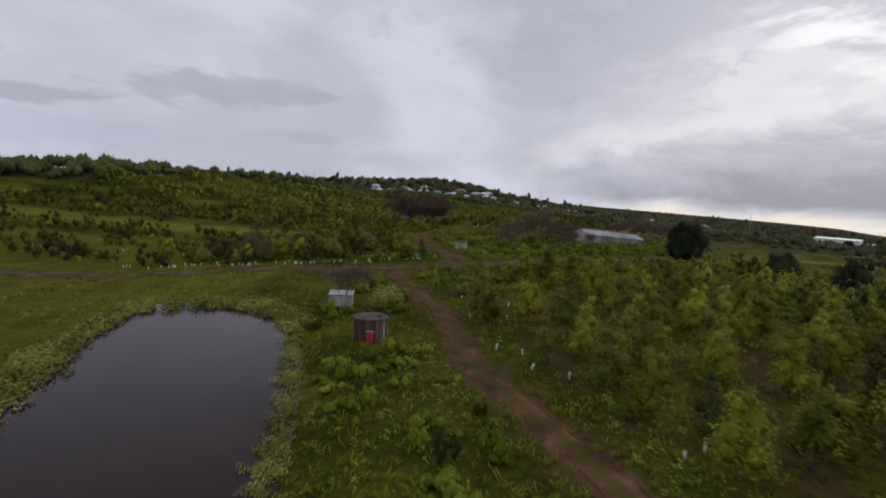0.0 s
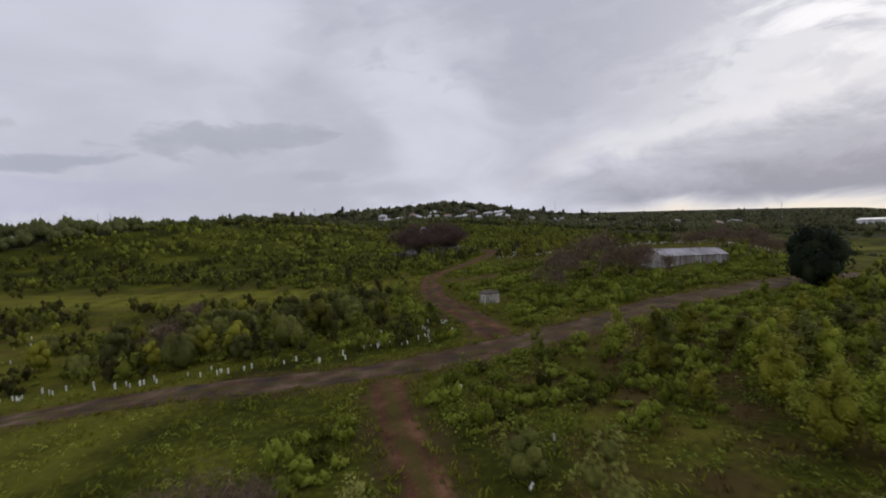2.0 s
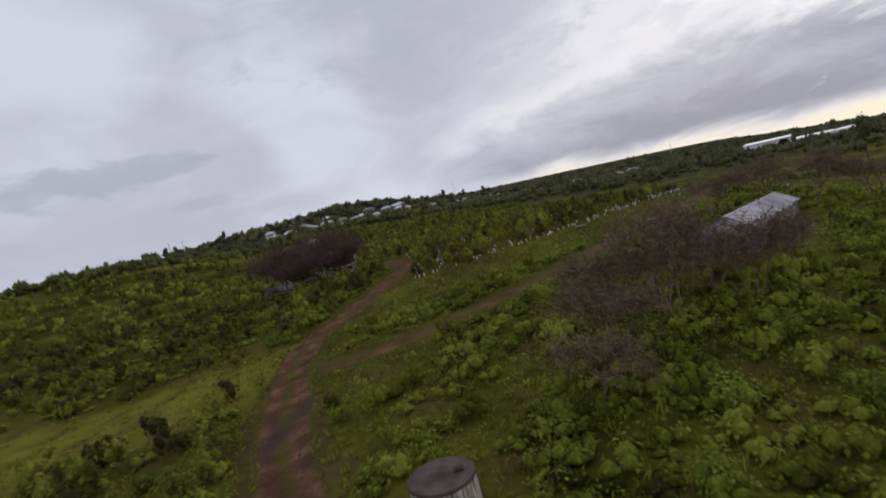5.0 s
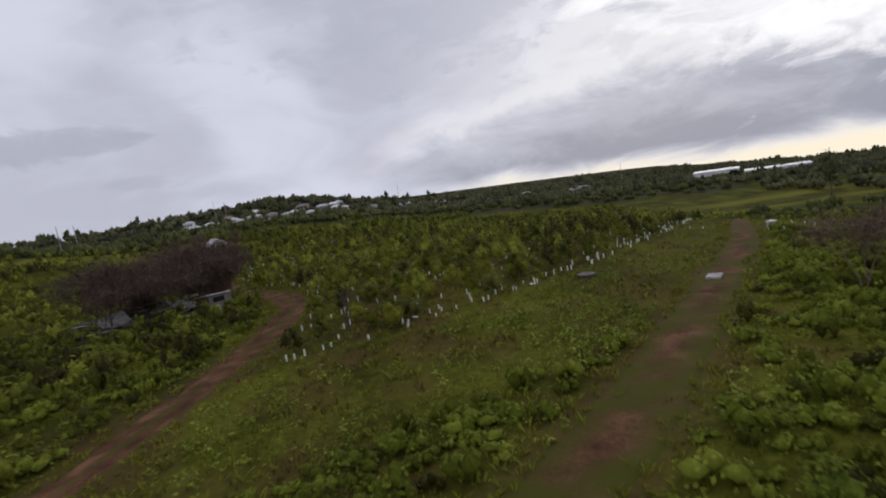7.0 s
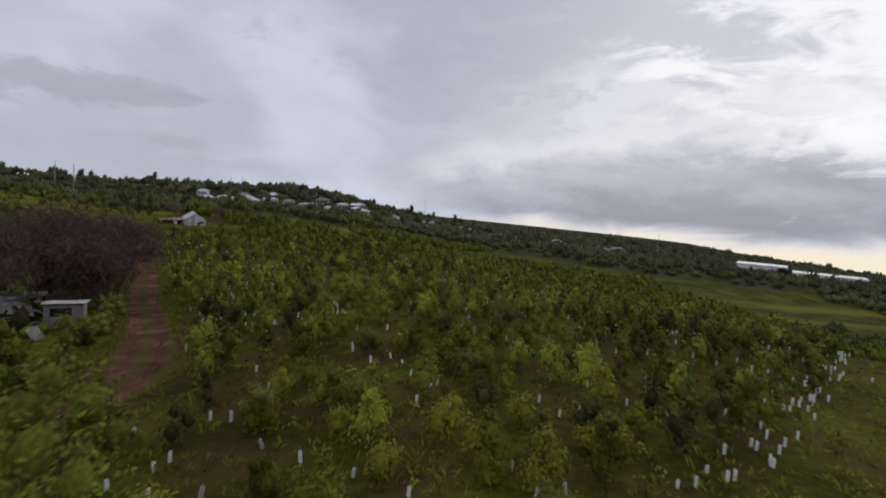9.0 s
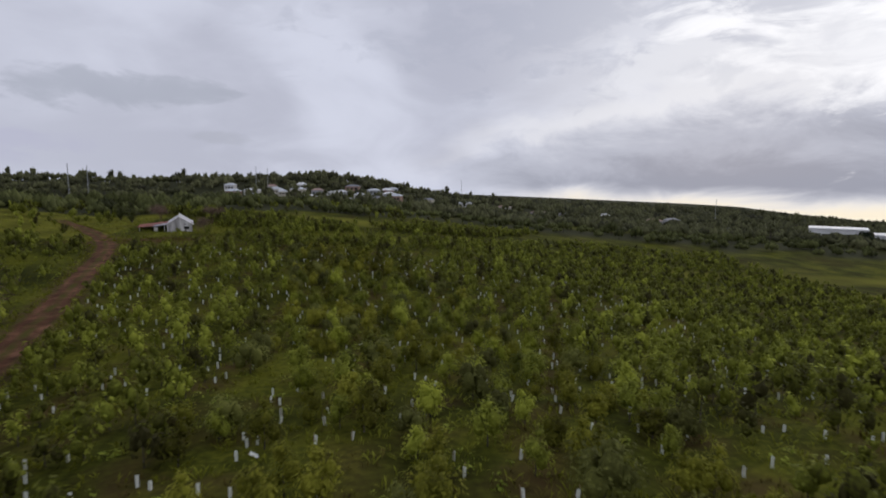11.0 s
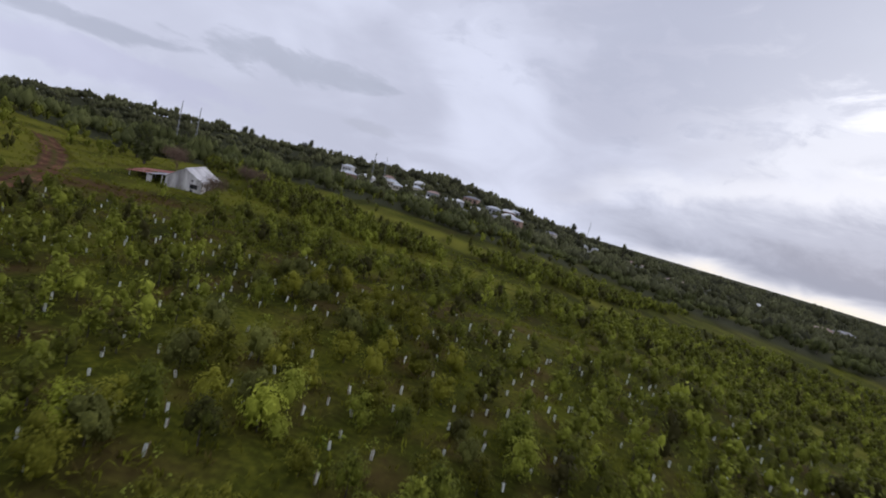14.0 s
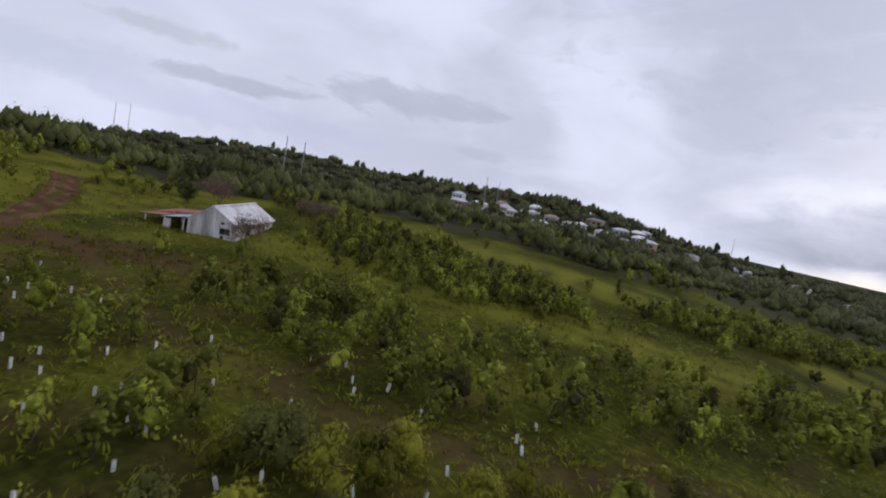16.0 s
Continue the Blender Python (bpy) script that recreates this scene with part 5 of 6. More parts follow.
for _ in range(400):
    x, y = rng.uniform(-36, -8.5), rng.uniform(84, 112)
    if y > 84 + 0.9 * (x + 22) and y < 110 - 0.3 * (x + 30) and min(math.hypot(x - b[0], y - b[1]) for b in bushes) > 2.8 and len(bushes) < 52:
        bushes.append((x, y, rng.uniform(0.65, 1.12), int(rng.integers(0, 3))))
for x, y, s, k in bushes:
    ob = thing_tree("shrub", Matrix.Identity(4), ROADSIDE[k], M_BARK, M_SHADE, "dense dark green shrub beside the track", "shrub", "roadside shrubs")
    ob.matrix_basis = pose(x, y, float(ground_z(x, y)) - 0.05, 0, 0, 40 * k + x) @ Matrix.Diagonal((s * 1.25, s * 1.25, s * 1.05, 1))
leafy = [prepared(490 + k, M_BARK, M_REED if k < 2 else M_WEED, height=h, radius=r, lobes=6, count=380, size=0.22, core=0.6, thick=0.03, low=0.0, taper=0.25, limbs=0, slim=0.6)[0] for k, (h, r) in enumerate(((1.3, 1.2), (1.0, 1.35), (1.5, 1.3), (1.1, 1.4)))]
for x, y, s, k in ((-5.2, 49.5, 1.0, 0), (-4.0, 51.8, 1.1, 1), (-3.6, 54.2, 0.9, 0), (-5.4, 53.6, 0.8, 1), (-2.9, 50.0, 0.7, 1), (-4.8, 56.0, 0.8, 0), (16, 104, 0.9, 3), (22, 108, 0.8, 2), (12, 99.5, 0.8, 3), (24, 130, 0.8, 2), (36, 118, 0.9, 3), (20, 100, 1.1, 3), (9.5, 107, 0.8, 2), (28, 107, 1.0, 2), (14, 117, 0.8, 3)):
    ob = thing_tree("leafy_bush", Matrix.Identity(4), leafy[k], M_BARK, M_REED, "low leafy bush with broad pale green leaves", "bush", "leafy bushes")
    ob.matrix_basis = pose(x, y, float(ground_z(x, y)) - 0.05, 0, 0, 50 * x) @ Matrix.Diagonal((s, s, s, 1))
fig = prepared(500, M_BARK, M_FIG, height=8.4, radius=5.2, lobes=34, count=2600, size=0.48, thick=0.38, low=0.08, taper=0.35, limbs=12, slim=0.55)[0]
for x, y, s, label in ((49.5, 111.5, 1.0, "large dark round-crowned fig tree"), (70, 112, 0.8, "large dark spreading tree"), (82, 96, 0.85, "large dark spreading tree"), (66, 88, 0.62, "dark spreading fig tree"), (92, 122, 0.9, "large dark spreading tree")):
    thing_tree("fig_tree", pose(x, y, float(ground_z(x, y)) - 0.1, 0, 0, x * 7), fig, M_BARK, M_FIG, label, "tree", "dark fig trees").scale = (s, s, s)
gum = prepared(510, M_BARK, M_HAZY_WOODS, height=13.0, radius=3.4, lobes=9, count=520, size=0.7, thick=0.3, low=0.45, taper=0.2, limbs=10)[0]
thing_tree("gum_tree", pose(271, 339, float(land(271, 339)) - 0.2), gum, M_BARK, M_HAZY_WOODS, "tall slender gum tree above the skyline", "tree").scale = (1.5, 1.5, 1.8)
for x, y, k in ((440, 655, 1.5), (452, 640, 1.2), (480, 628, 1.1), (520, 610, 1.25), (400, 690, 1.1)):
    thing_tree("gum_tree", pose(x, y, float(land(x, y)) - 0.2, 0, 0, x), gum, M_BARK, M_HAZY_WOODS, "tall gum tree above the factory", "tree", "gum trees behind the factory").scale = (k, k, k)
for x, y, k in ((398, 540, 1.3), (412, 522, 1.1)):
    thing_tree("fig_tree", pose(x, y, float(land(x, y)) - 0.2, 0, 0, x), fig, M_BARK, M_FIG, "dark round tree before the white factory", "tree", "dark fig trees").scale = (k, k, k)
pole = prepared(520, M_BARK, M_FIELD, height=6.3, radius=1.9, lobes=12, count=800, size=0.22, core=0.5, thick=0.09, low=0.50, taper=0.1, limbs=8)[0]
thing_tree("slender_tree", at(14.4, 163.2), pole, M_BARK, M_FIELD, "slender sapling tree with bare stem and thin crown", "tree")
conifer = prepared(530, M_BARK, M_COPSE, height=8.0, radius=2.3, lobes=12, count=800, size=0.45, thick=0.2, low=0.05, taper=0.85, limbs=10)[0]
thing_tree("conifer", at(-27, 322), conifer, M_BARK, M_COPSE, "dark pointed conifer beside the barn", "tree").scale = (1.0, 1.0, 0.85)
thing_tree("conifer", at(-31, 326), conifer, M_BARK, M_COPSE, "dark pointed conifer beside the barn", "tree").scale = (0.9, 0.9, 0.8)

# leafless trees and bushes
BARE = []
for k, (h, s, n, t) in enumerate(((6.6, 1.0, 340, 0.075), (5.0, 1.25, 310, 0.06), (3.4, 1.3, 200, 0.04))):
    four, three = bare_kind(600 + k, h, s, n, t)
    BARE.append([(mesh_of("bough", four[0], four[1], m), mesh_of("brushwood", three[0], three[1], m)) for m in (M_DEAD, M_THICKET)])
rng = np.random.default_rng(61)
spots = [(x, y, int(rng.integers(0, 2)), rng.uniform(1.05, 1.4)) for x, y in ((-15, 199), (-11.5, 203.5), (-5, 196.6), (-2.5, 204.5), (-13, 206), (-10, 206), (-6, 208), (-2, 210), (1.0, 206), (-12, 210), (-7, 212), (-3, 214), (-8, 204.5), (-9, 216), (-4.5, 206), (-13, 195.8), (-0.5, 211.5), (-2, 218), (-6, 221), (0.5, 208.5))]
spots += [(rng.uniform(-15, 2), rng.uniform(205, 216), 2, rng.uniform(0.8, 1.2)) for _ in range(8)]
spots += [(15.2, 111.4, 1, 0.85), (19.7, 113.6, 0, 1.0), (17.6, 117, 1, 0.9), (24.5, 113.0, 1, 1.0), (26.0, 119.5, 2, 0.9), (-8.6, 50.6, 1, 0.75), (47, 147, 1, 1.0), (53, 146, 0, 0.9), (24, 119, 2, 1.1), (29.6, 120.4, 2, 0.8), (32.8, 119.6, 2, 0.8), (55.5, 141.5, 0, 0.9), (-30, 91, 2, 1.2), (-38, 112, 2, 1.0), (12, 107.5, 2, 1.0), (58, 136, 1, 1.0), (-9, 312 + 12, 1, 0.8), (-6.5, 308, 2, 1.0), (-19, 319, 1, 0.9)]
for x, y, k, s in spots:
    thing = base("bare_tree" if k < 2 else "bare_bush", at(x, y, rng.uniform(0, 360)), "leafless brown tree with a haze of fine twigs" if k < 2 else "leafless brown bush of fine twigs", "tree" if k < 2 else "bush", "leafless trees")
    thicket = abs(x + 7) < 14 and 190 < y < 225
    part("bough", BARE[k][thicket][0], M_DEAD, thing)
    part("brushwood", BARE[k][thicket][1], M_DEAD, thing)
    thing.scale = (s, s, s)

# distant woods
FAR_WOODS = [mound_kind(450 + k, h, r, n, c, 1.15, 0.3, rings=2, core=0.84, low=l) for k, (h, r, n, c, l) in enumerate(((9.5, 6.8, 4, 18, 0.1), (8, 7.4, 4, 18, 0.05), (10.5, 5.6, 4, 18, 0.2), (7, 7.2, 4, 18, 0.05)))]
rng = np.random.default_rng(71)


def woods(name, x0, x1, y0, y1, step, odds, lo, hi, shapes, label, foliage=None):
    wx, wy = jittered(x0, x1, y0, y1, step, rng)
    keep = (rng.random(len(wx)) < odds(wx, wy)) & free(wx, wy) & (np.hypot(wx - 15, wy - 180) > 85)
    lots = [[], [], [], []]
    gap = past_treeline(wx, wy)
    keep &= ~((wx > -360) & (wx < -18) & (gap > -2) & (gap < 48))
    hazy = keep & (wx < -18) & (wy < 480)
    add_lot(lots, wx[hazy], wy[hazy], lo * 1.3, hi * 1.15, rng, 0.3)
    lower = keep & ~hazy & ((wy < 480) & (wx < 110) | (np.abs(wx + 22) < 92) & (wy > 520) & (wy < 672))
    add_lot(lots, wx[lower], wy[lower], lo * 1.0, hi * 0.8, rng, 0.3)
    rest_of = keep & ~hazy & ~lower
    add_lot(lots, wx[rest_of], wy[rest_of], lo, hi, rng, 0.3)
    stuff_trees(name, lots, shapes, foliage or M_HAZY_WOODS, label, "woods", rng)


EDGE_WOODS = [mound_kind(410 + k, h, r, 6, 190, 0.50, 0.22, rings=2, core=0.74, low=l) for k, (h, r, l) in enumerate(((9.5, 5.2, 0.1), (8, 5.6, 0.06), (10.5, 4.8, 0.2), (7, 5.4, 0.05)))]
hx, hy = jittered(-360, -14, 30, 420, 6.0, rng)
front = (past_treeline(hx, hy) > -2) & (past_treeline(hx, hy) < 48) & free(hx, hy) & (hx < -14 - 0.4 * np.maximum(hy - 372, 0))
lots = [[], [], [], []]
reach = np.hypot(hx - 26, hy - 259)
for k, limit in ((0.74, reach < 150), (1.04, (reach >= 150) & (reach < 190)), (1.08, reach >= 190)):
    add_lot(lots, hx[front & limit], hy[front & limit], 0.5 * k, 0.84 * k, rng, 0.4)
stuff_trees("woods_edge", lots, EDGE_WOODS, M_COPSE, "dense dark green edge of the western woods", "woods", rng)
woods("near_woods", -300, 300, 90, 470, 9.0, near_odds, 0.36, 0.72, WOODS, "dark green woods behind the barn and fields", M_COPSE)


def horizon_odds(x, y):
    d, a = np.hypot(x - 15, y - 150), np.degrees(np.arctan2(x - 15, y - 150))
    return np.where((d > 830) & (d < 2300) & (a > -62) & (a < 66), 0.62 + 0.5 * smooth_noise(x, y, 260, 76), 0)


woods("horizon_woods", -1900, 2300, 300, 2500, 40, horizon_odds, 1.2, 2.1, [FAR_WOODS[k] for k in (0, 1, 3, 1)], "woods along the horizon, greyed in colour for haze")
woods("far_woods", -760, 780, 120, 1010, 11.8, far_odds, 0.62, 1.05, FAR_WOODS, "dark green woods on the far slopes, greyed for haze")


rng = np.random.default_rng(77)
TALL = [tree_kind(460 + k, height=h, radius=r, lobes=7, count=170, size=0.85, core=0.6, thick=0.28, low=l, taper=0.15, limbs=5, slim=0.55) for k, (h, r, l) in enumerate(((11.5, 3.8, 0.28), (10.5, 4.2, 0.2), (13, 3.4, 0.35)))]
a = np.radians(rng.uniform(-56, 40, 120))
d = rng.uniform(380, 640, 120)
tx, ty = 15 + d * np.sin(a), 150 + d * np.cos(a)
ok = (far_odds(tx, ty) > 0.3) & (ty > 430)
lots = [[], [], []]
add_lot(lots, tx[ok], ty[ok], 0.7, 1.0, rng, 0.3)
mx = np.concatenate([rng.uniform(-131, -104, 20), rng.uniform(-56, -34, 7), rng.uniform(-70, 20, 10)])
my = np.concatenate([rng.uniform(476, 491, 20), rng.uniform(602, 610, 7), rng.uniform(664, 676, 10)])
add_lot(lots, mx, my, 0.78, 1.0, rng, 0.3)
stuff_trees("tall_gum_trees", lots, TALL, M_HAZY_WOODS, "tall gum trees standing above the far woods", "trees", rng)


# ---- tree guards ----
bm = bmesh.new()
ring = [(-0.07, -0.045), (0.07, -0.045), (0.0, 0.08)]
lo = [bm.verts.new((x, y, 0)) for x, y in ring]
hi = [bm.verts.new((x * 1.05, y * 1.05, 0.44)) for x, y in ring]
lo_in = [bm.verts.new((x * 0.93, y * 0.93, 0)) for x, y in ring]
hi_in = [bm.verts.new((x * 0.98, y * 0.98, 0.44)) for x, y in ring]
for i in range(3):
    j = (i + 1) % 3
    bm.faces.new((lo[i], lo[j], hi[j], hi[i]))
    bm.faces.new((lo_in[j], lo_in[i], hi_in[i], hi_in[j]))
    bm.faces.new((hi[i], hi[j], hi_in[j], hi_in[i]))
GUARD = bpy.data.meshes.new("tree_guard")
bm.to_mesh(GUARD)
bm.free()
GUARD.materials.append(M_GUARD)
STAKE = bpy.data.meshes.new("stake")
bm = box(bmesh.new(), (0.0, -0.075, 0.28), (0.025, 0.025, 0.60))
bm.to_mesh(STAKE)
bm.free()
STAKE.materials.append(M_STAKE)
rng = np.random.default_rng(81)
spots = []
line = curve_through(ROADS["dirt_track"][2], 1.0)
for k in range(6, len(line) - 20, 4):
    d = line[k + 1] - line[k]
    d /= np.hypot(*d)
    for off in (2.7, 4.6, 6.8):
        if rng.random() < 0.36:
            spots.append(line[k] + np.array([-d[1], d[0]]) * (off + rng.normal(0, 0.4)) + rng.normal(0, 0.5, 2))
for k in range(52):
    x = rng.uniform(-46, -3)
    spots.append((x, 80.6 + 1.1 * abs(rng.normal()) + 0.03 * max(0, x + 12) + 3.2 * (x > -9)))
for k in range(26):
    spots.append((rng.uniform(-8, -0.8), rng.uniform(84.5, 97)))
for k in range(14):
    spots.append((rng.uniform(-60, -30), rng.uniform(92, 112)))
edge = curve_through(EDGE, 0.55)
for q in edge[:150]:
    if rng.random() < 0.7:
        spots.append(q + np.array([rng.normal(0, 0.5), abs(rng.normal(0, 1.6)) - 0.6]))
for k in range(22):
    spots.append((rng.uniform(64, 84), rng.uniform(172, 186)))
gx2, gy2 = jittered(-14, 85, 164, 288, 2.2, rng)
track = np.interp(gy2, [150, 170, 181, 200, 238, 290], [0, 7.8, 10, 6.2, -4.5, -19])
odds = np.where(gy2 > 205, 0.74, 0.5) * (0.9 + 0.8 * smooth_noise(gx2, gy2, 15, 83))
ok = (rng.random(len(gx2)) < odds) & (past_edge(gx2, gy2) > 1) & (gx2 > track + 3)
spots += list(np.column_stack([gx2[ok], gy2[ok]]))
spots = np.array(spots)
spots = spots[free(spots[:, 0], spots[:, 1], 0.0)]
order = np.argsort(np.abs(spur_side(spots[:, 0], spots[:, 1])))
for i in order[:300]:
    x, y = spots[i]
    fallen = rng.random() < 0.06
    m = pose(x, y, float(ground_z(x, y)) + (0.1 if fallen else -0.02), 84 if fallen else rng.normal(0, 6), rng.normal(0, 6), rng.uniform(0, 360))
    ob = tagged(new("tree_guard", GUARD), "white plastic tree guard lying in grass" if fallen else "white plastic tree guard with stake in grass", "tree guard", "tree guards")
    s = rng.uniform(0.9, 1.12)
    ob.matrix_basis = m @ Matrix.Diagonal((s, s, s, 1))
    part("stake", STAKE, M_STAKE, ob)
rows = np.array([(x, y, float(ground_z(x, y)) - 0.02, 1.0, rng.uniform(0, 6.28)) for x, y in spots[order[300:]]])
shape = (np.array([(x * k, y * k, z) for k, z in ((1, 0), (1.05, 0.44)) for x, y in ring]), np.array([(i, (i + 1) % 3, 3 + (i + 1) % 3, 3 + i) for i in range(3)]))
v, f = scattered(shape, rows, rng)
tagged(new("distant_tree_guards", mesh_of("distant_tree_guards", v, f, M_GUARD)), "many white plastic tree guards among saplings", "tree guards", kind="stuff")


# ---- grass, weeds and the pond's fringe ----
def tuft(seed, blades, high, spread, wide):
    rng = np.random.default_rng(seed)
    v = []
    for k in range(blades):
        a, lean = rng.uniform(0, 6.28), rng.uniform(0.15, 0.9) * spread
        b = np.array([rng.normal(0, 0.12), rng.normal(0, 0.12), -0.05])
        tip = b + np.array([lean * np.cos(a), lean * np.sin(a), high * rng.uniform(0.6, 1.1)])
        mid = (b * 0.45 + tip * 0.55) + np.array([0, 0, 0.06])
        side = np.array([-np.sin(a), np.cos(a), 0]) * wide * rng.uniform(0.7, 1.3)
        v += [b, mid + side, tip, mid - side]
    return np.array(v), np.arange(4 * blades).reshape(blades, 4)


def clump(seed, count, radius, high, size):
    rng = np.random.default_rng(seed)
    q = rng.normal(size=(count, 3))
    q /= np.linalg.norm(q, axis=1)[:, None]
    q[:, 2] = np.abs(q[:, 2])
    return leaves_at(q * np.array([radius, radius, high]) * rng.uniform(0.5, 1, (count, 1)), size, rng, 0.6, np.zeros(3))


def cover(name, shapes, count, lo, hi, reach, material, label, seed, weight=None, span=(8, 335), tries=3, middle=0):
    """Plants over the near ground, thinning away from the spur's crest."""
    rng = np.random.default_rng(seed)
    y = rng.uniform(*span, count * tries)
    x = np.interp(y, [p[0] for p in SPUR], [p[1] for p in SPUR]) + rng.normal(middle, reach, count * tries)
    keep = (bare(x, y) < rng.uniform(0.1, 0.75, len(x))) & (pond_gap(x, y) > 0.3)
    if weight is not None:
        keep &= rng.random(len(x)) < weight(x, y)
    x, y = x[keep][:count], y[keep][:count]
    ok = np.ones(len(x), bool)
    for bx, by, r in BLOCKS:
        ok &= np.hypot(x - bx, y - by) > r * 0.62
    x, y = x[ok], y[ok]
    rows = np.column_stack([x, y, ground_z(x, y) - 0.02, rng.uniform(lo, hi, len(x)), rng.uniform(0, 6.28, len(x))])
    which = rng.integers(0, len(shapes), len(x))
    v, f = join([scattered(s, rows[which == k], rng) for k, s in enumerate(shapes)])
    ob = tagged(new(name, mesh_of(name, v, f, material)), label, name.split("_")[-1], kind="stuff")
    own = [np.repeat(rng.normal(0, 0.05, int(np.sum(which == k))) + 0.16 * freshness(x, y)[which == k], len(s[0])) for k, s in enumerate(shapes)]
    ob.data.attributes.new("tone", "FLOAT", "POINT").data.foreach_set("value", np.concatenate(own).astype(np.float32))
    return ob


def planted(x, y):
    return np.maximum(((east_of_track(x, y) > 5) & (y < 95)) * 0.8, ((east_of_farm_track(x, y) > 3) & (past_edge(x, y) > 0) & (y < 290)) * 0.5)


cover("long_grass", [tuft(900 + k, 6, 0.36, 0.6, 0.034) for k in range(5)], 25000, 0.6, 1.4, 30, M_GRASS, "long uncut green grass in tufts", 91, lambda x, y: 1 - 0.4 * planted(x, y))
# tufts that break up the edges of the roads
rng = np.random.default_rng(99)
verge = []
for k, (half, strength, pts) in ROADS.items():
    line = curve_through(pts, 0.35)
    d = np.gradient(line, axis=0)
    d /= np.linalg.norm(d, axis=1)[:, None]
    for side in (-1, 1):
        off = half * 0.72 + np.abs(rng.normal(0, 0.65, len(line))) + 0.25 * np.sin(np.arange(len(line)) * 0.13)
        verge.append((line + np.stack([d[:, 1], -d[:, 0]], 1) * (side * off)[:, None] + rng.normal(0, 0.2, line.shape))[rng.random(len(line)) < 0.8])
verge = np.concatenate(verge)
verge = verge[(verge[:, 0] > -70) & (verge[:, 0] < 90) & (verge[:, 1] > 5) & (verge[:, 1] < 330) & (bare(verge[:, 0], verge[:, 1]) < 1.1)]
rows = np.column_stack([verge, ground_z(verge[:, 0], verge[:, 1]) - 0.02, rng.uniform(0.6, 1.25, len(verge)), rng.uniform(0, 6.28, len(verge))])
which = rng.integers(0, 4, len(rows))
v, f = join([scattered(tuft(960 + k, 6, 0.40, 0.5, 0.045), rows[which == k], rng) for k in range(4)])
tagged(new("verge_grass", mesh_of("verge_grass", v, f, M_GRASS)), "grass growing over the edges of the tracks", "grass", kind="stuff")
cover("dry_undergrowth", [tuft(940 + k, 7, 0.34, 0.50, 0.028) for k in range(5)], 13000, 0.6, 1.4, 26, M_STRAW, "brown dry undergrowth between the saplings", 98, lambda x, y: np.clip(dryness(x, y), 0, 1))
cover("broad_weeds", [clump(910 + k, 13, 0.38, 0.32, 0.17) for k in range(5)], 6500, 0.5, 1.3, 28, M_WEED, "broad-leaved green weeds among grass", 92,
      lambda x, y: np.clip(0.35 + 0.8 * smooth_noise(x, y, 11, 93), 0.05, 1) * np.where(past_edge(x, y) > -22, 0.45, 1))
cover("tall_weeds", [clump(930 + k, 27, 0.75, 0.95, 0.22) for k in range(5)], 1600, 0.5, 1.2, 22, M_WEED, "tall leafy green weeds in lush clumps", 96,
      lambda x, y: np.where((y < 165) & (past_edge(x, y) < -4), np.clip(0.3 + 0.9 * smooth_noise(x, y, 14, 97), 0.02, 1) * np.where(y > 60, 1.0, 0.35) * (east_of_farm_track(x, y) > -8), 0.0), (20, 165), 14, 8)


def scrub_odds(x, y):
    """Lush head-high scrub: between the tracks round the sheds, south-east of the dirt road, and on the strip by the pond."""
    n = smooth_noise(x, y, 13, 103)
    track, edge_gap = east_of_farm_track(x, y), past_edge(x, y)
    a = np.where((y > 84) & (track > 2.5) & (edge_gap < -17) & (x > 6), 0.75 + 0.5 * n, 0)
    a = np.where((y > 84) & (track > 2.5) & (edge_gap < -17) & (x <= 6), 0.22 + 0.3 * n, a)
    b = np.where((y > 62) & (y < 112) & (east_of_track(x, y) > 2.5), 0.45 + 0.5 * n, 0)
    c = np.where((y < 66) & (east_of_track(x, y) < -1.5) & (pond_gap(x, y) > 1.2) & (x > -11), 0.28 + 0.4 * n, 0)
    d = np.where((y > 84) & (y < 215) & (track < -2.5) & (np.abs(y - 135 + 0.12 * (x + 10)) > 10), 0.30 + 0.4 * n, 0)
    return np.clip(np.maximum(np.maximum(a, b), np.maximum(c, d)), 0, 1)


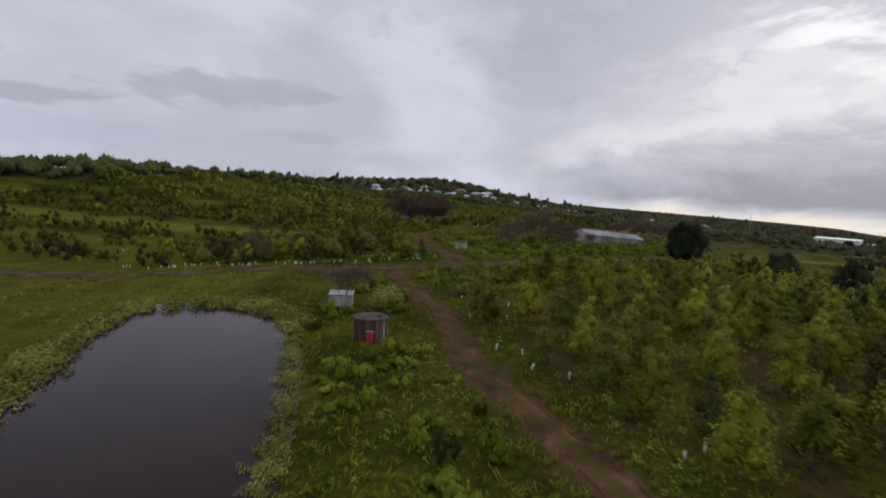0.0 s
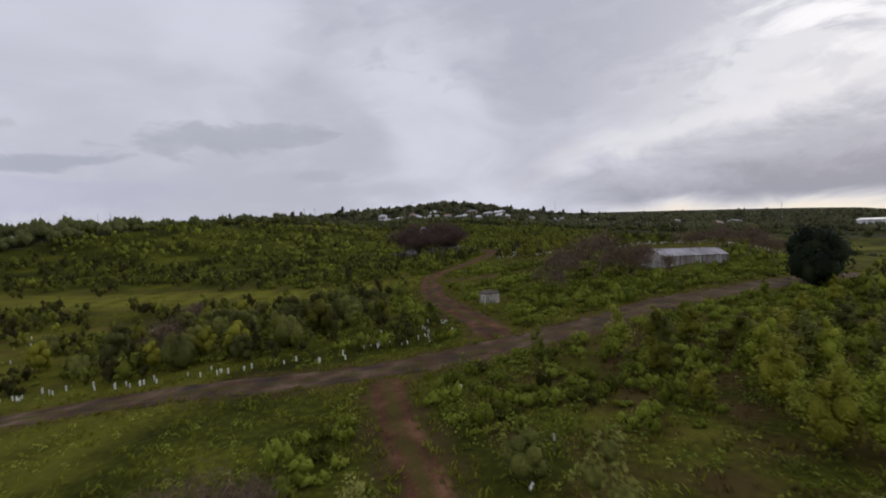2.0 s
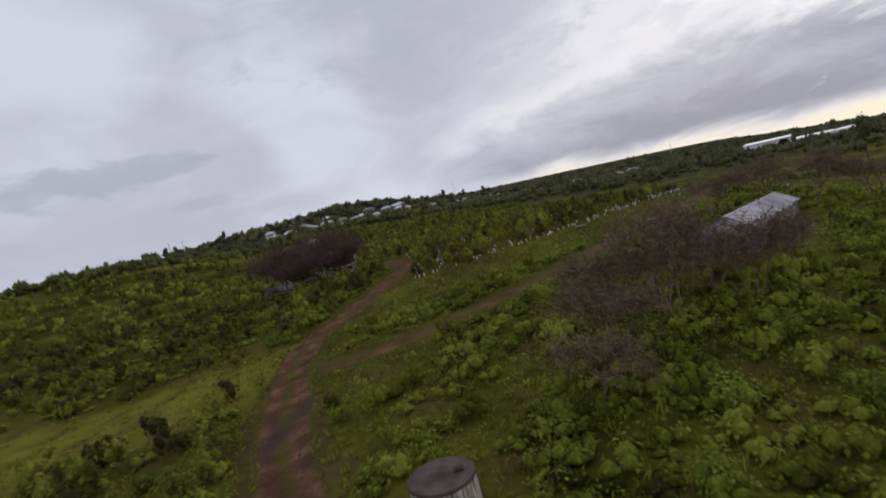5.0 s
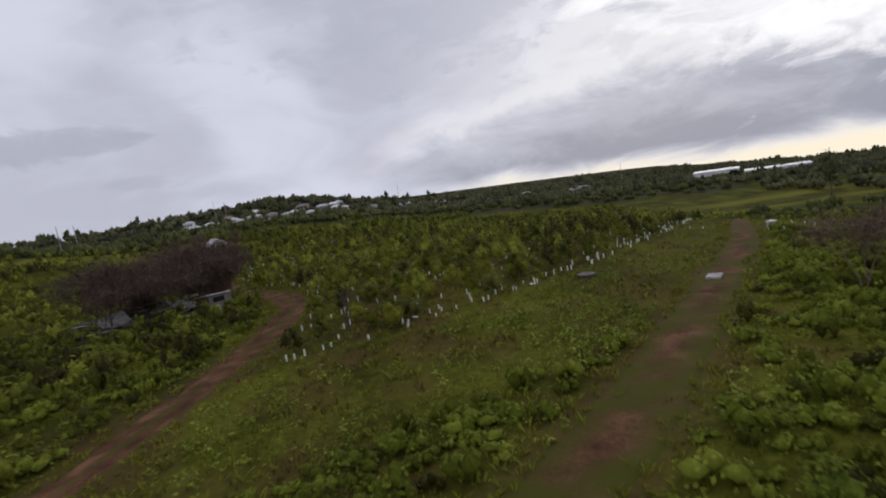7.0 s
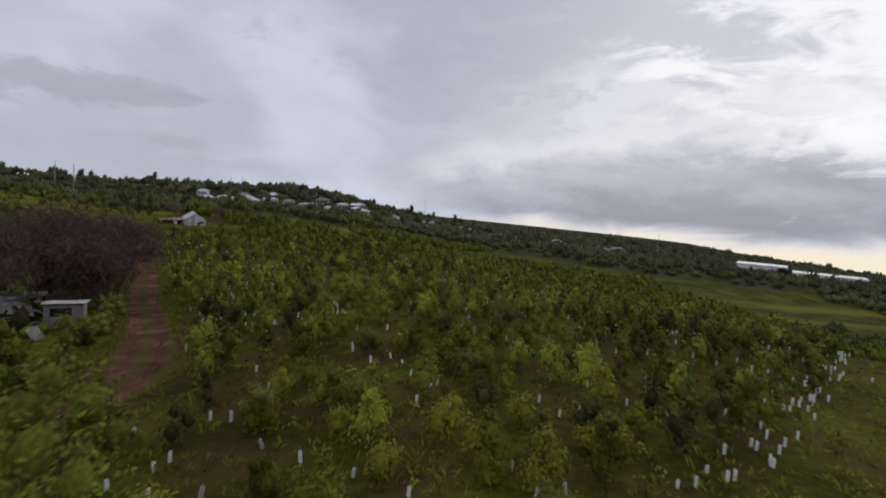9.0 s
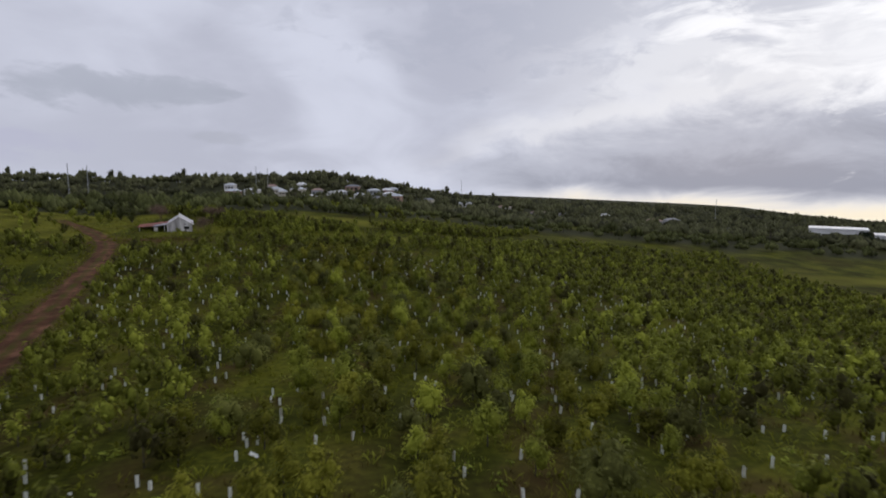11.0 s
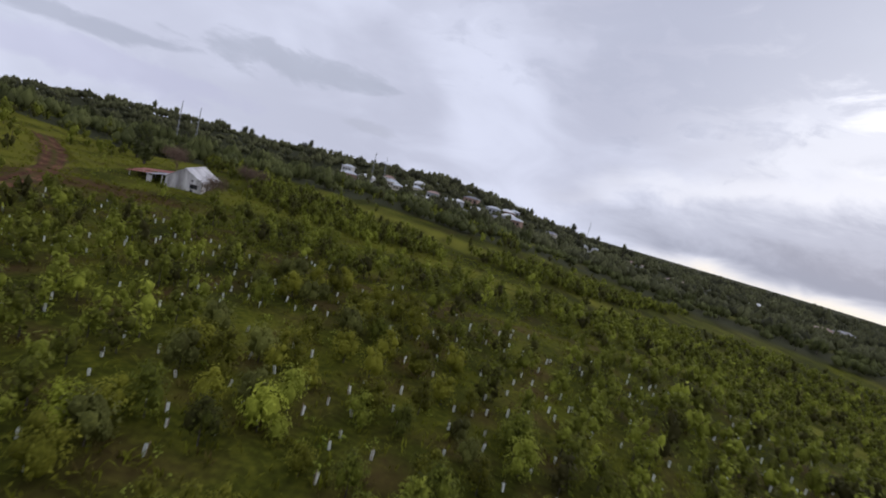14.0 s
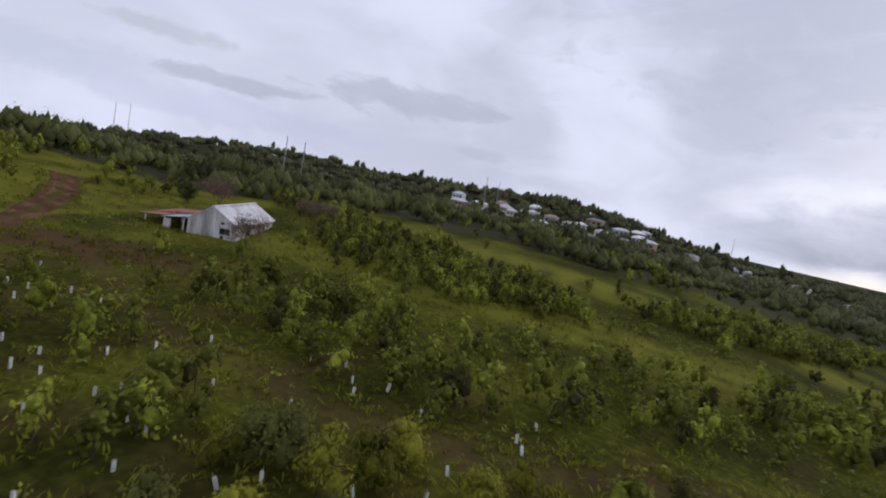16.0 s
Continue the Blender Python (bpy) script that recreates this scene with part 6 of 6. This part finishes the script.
rng = np.random.default_rng(104)
sx, sy = jittered(-42, 72, 12, 215, 1.3, rng)
keep = (rng.random(len(sx)) < scrub_odds(sx, sy)) & free(sx, sy, 0.7)
sx, sy = sx[keep], sy[keep]
near = np.argsort(np.abs(spur_side(sx, sy)))[:3300]
sx, sy = sx[near], sy[near]
SCRUB = [mound_kind(980 + k, h, r, 3, 40, 0.235, 0.03, rings=2, core=0.78, slim=0.62) for k, (h, r) in enumerate(((0.9, 1.0), (1.2, 0.95), (0.7, 1.15), (1.5, 0.9), (1.0, 1.2)))]
lots = [[] for _ in SCRUB]
add_lot(lots, sx, sy, 0.55, 1.15, rng)
stuff_trees("scrub", lots, SCRUB, M_SCRUB, "lush green scrub in rounded leafy mounds", "scrub", rng)
rng = np.random.default_rng(95)
t = rng.integers(0, len(POND_LINE) - 1, 2300)
edge = POND_LINE[t]
out = (edge - mid) / np.linalg.norm(edge - mid, axis=1)[:, None]
east_bank = (edge[:, 0] > -11.5) & (edge[:, 1] < 43)
q = edge + rng.normal(0, 0.35, (2300, 2)) + out * np.where(east_bank, rng.uniform(-0.7, 0.5, 2300), rng.uniform(-0.6, 2.6, 2300))[:, None]
q = q[~east_bank | (rng.random(2300) < 0.55)]
size = np.where((q[:, 0] > -11.5) & (q[:, 1] < 43), rng.uniform(0.45, 0.85, len(q)), rng.uniform(0.7, 1.45, len(q)))
rows = np.column_stack([q, np.maximum(ground_z(q[:, 0], q[:, 1]), WATER_Z) - 0.05, size, rng.uniform(0, 6.28, len(q))])
which = rng.integers(0, 4, len(q))
v, f = join([scattered(clump(920 + k, 34, 0.6, 0.62, 0.165), rows[which == k], rng) for k in range(4)])
fringe = tagged(new("pond_fringe", mesh_of("pond_fringe", v, f, M_REED)), "pale yellow-green leafy plants fringing the pond", "plants", kind="stuff")
own = [np.repeat(rng.normal(0.02, 0.10, int(np.sum(which == k))), 34 * 4) for k in range(4)]
fringe.data.attributes.new("tone", "FLOAT", "POINT").data.foreach_set("value", np.concatenate(own).astype(np.float32))
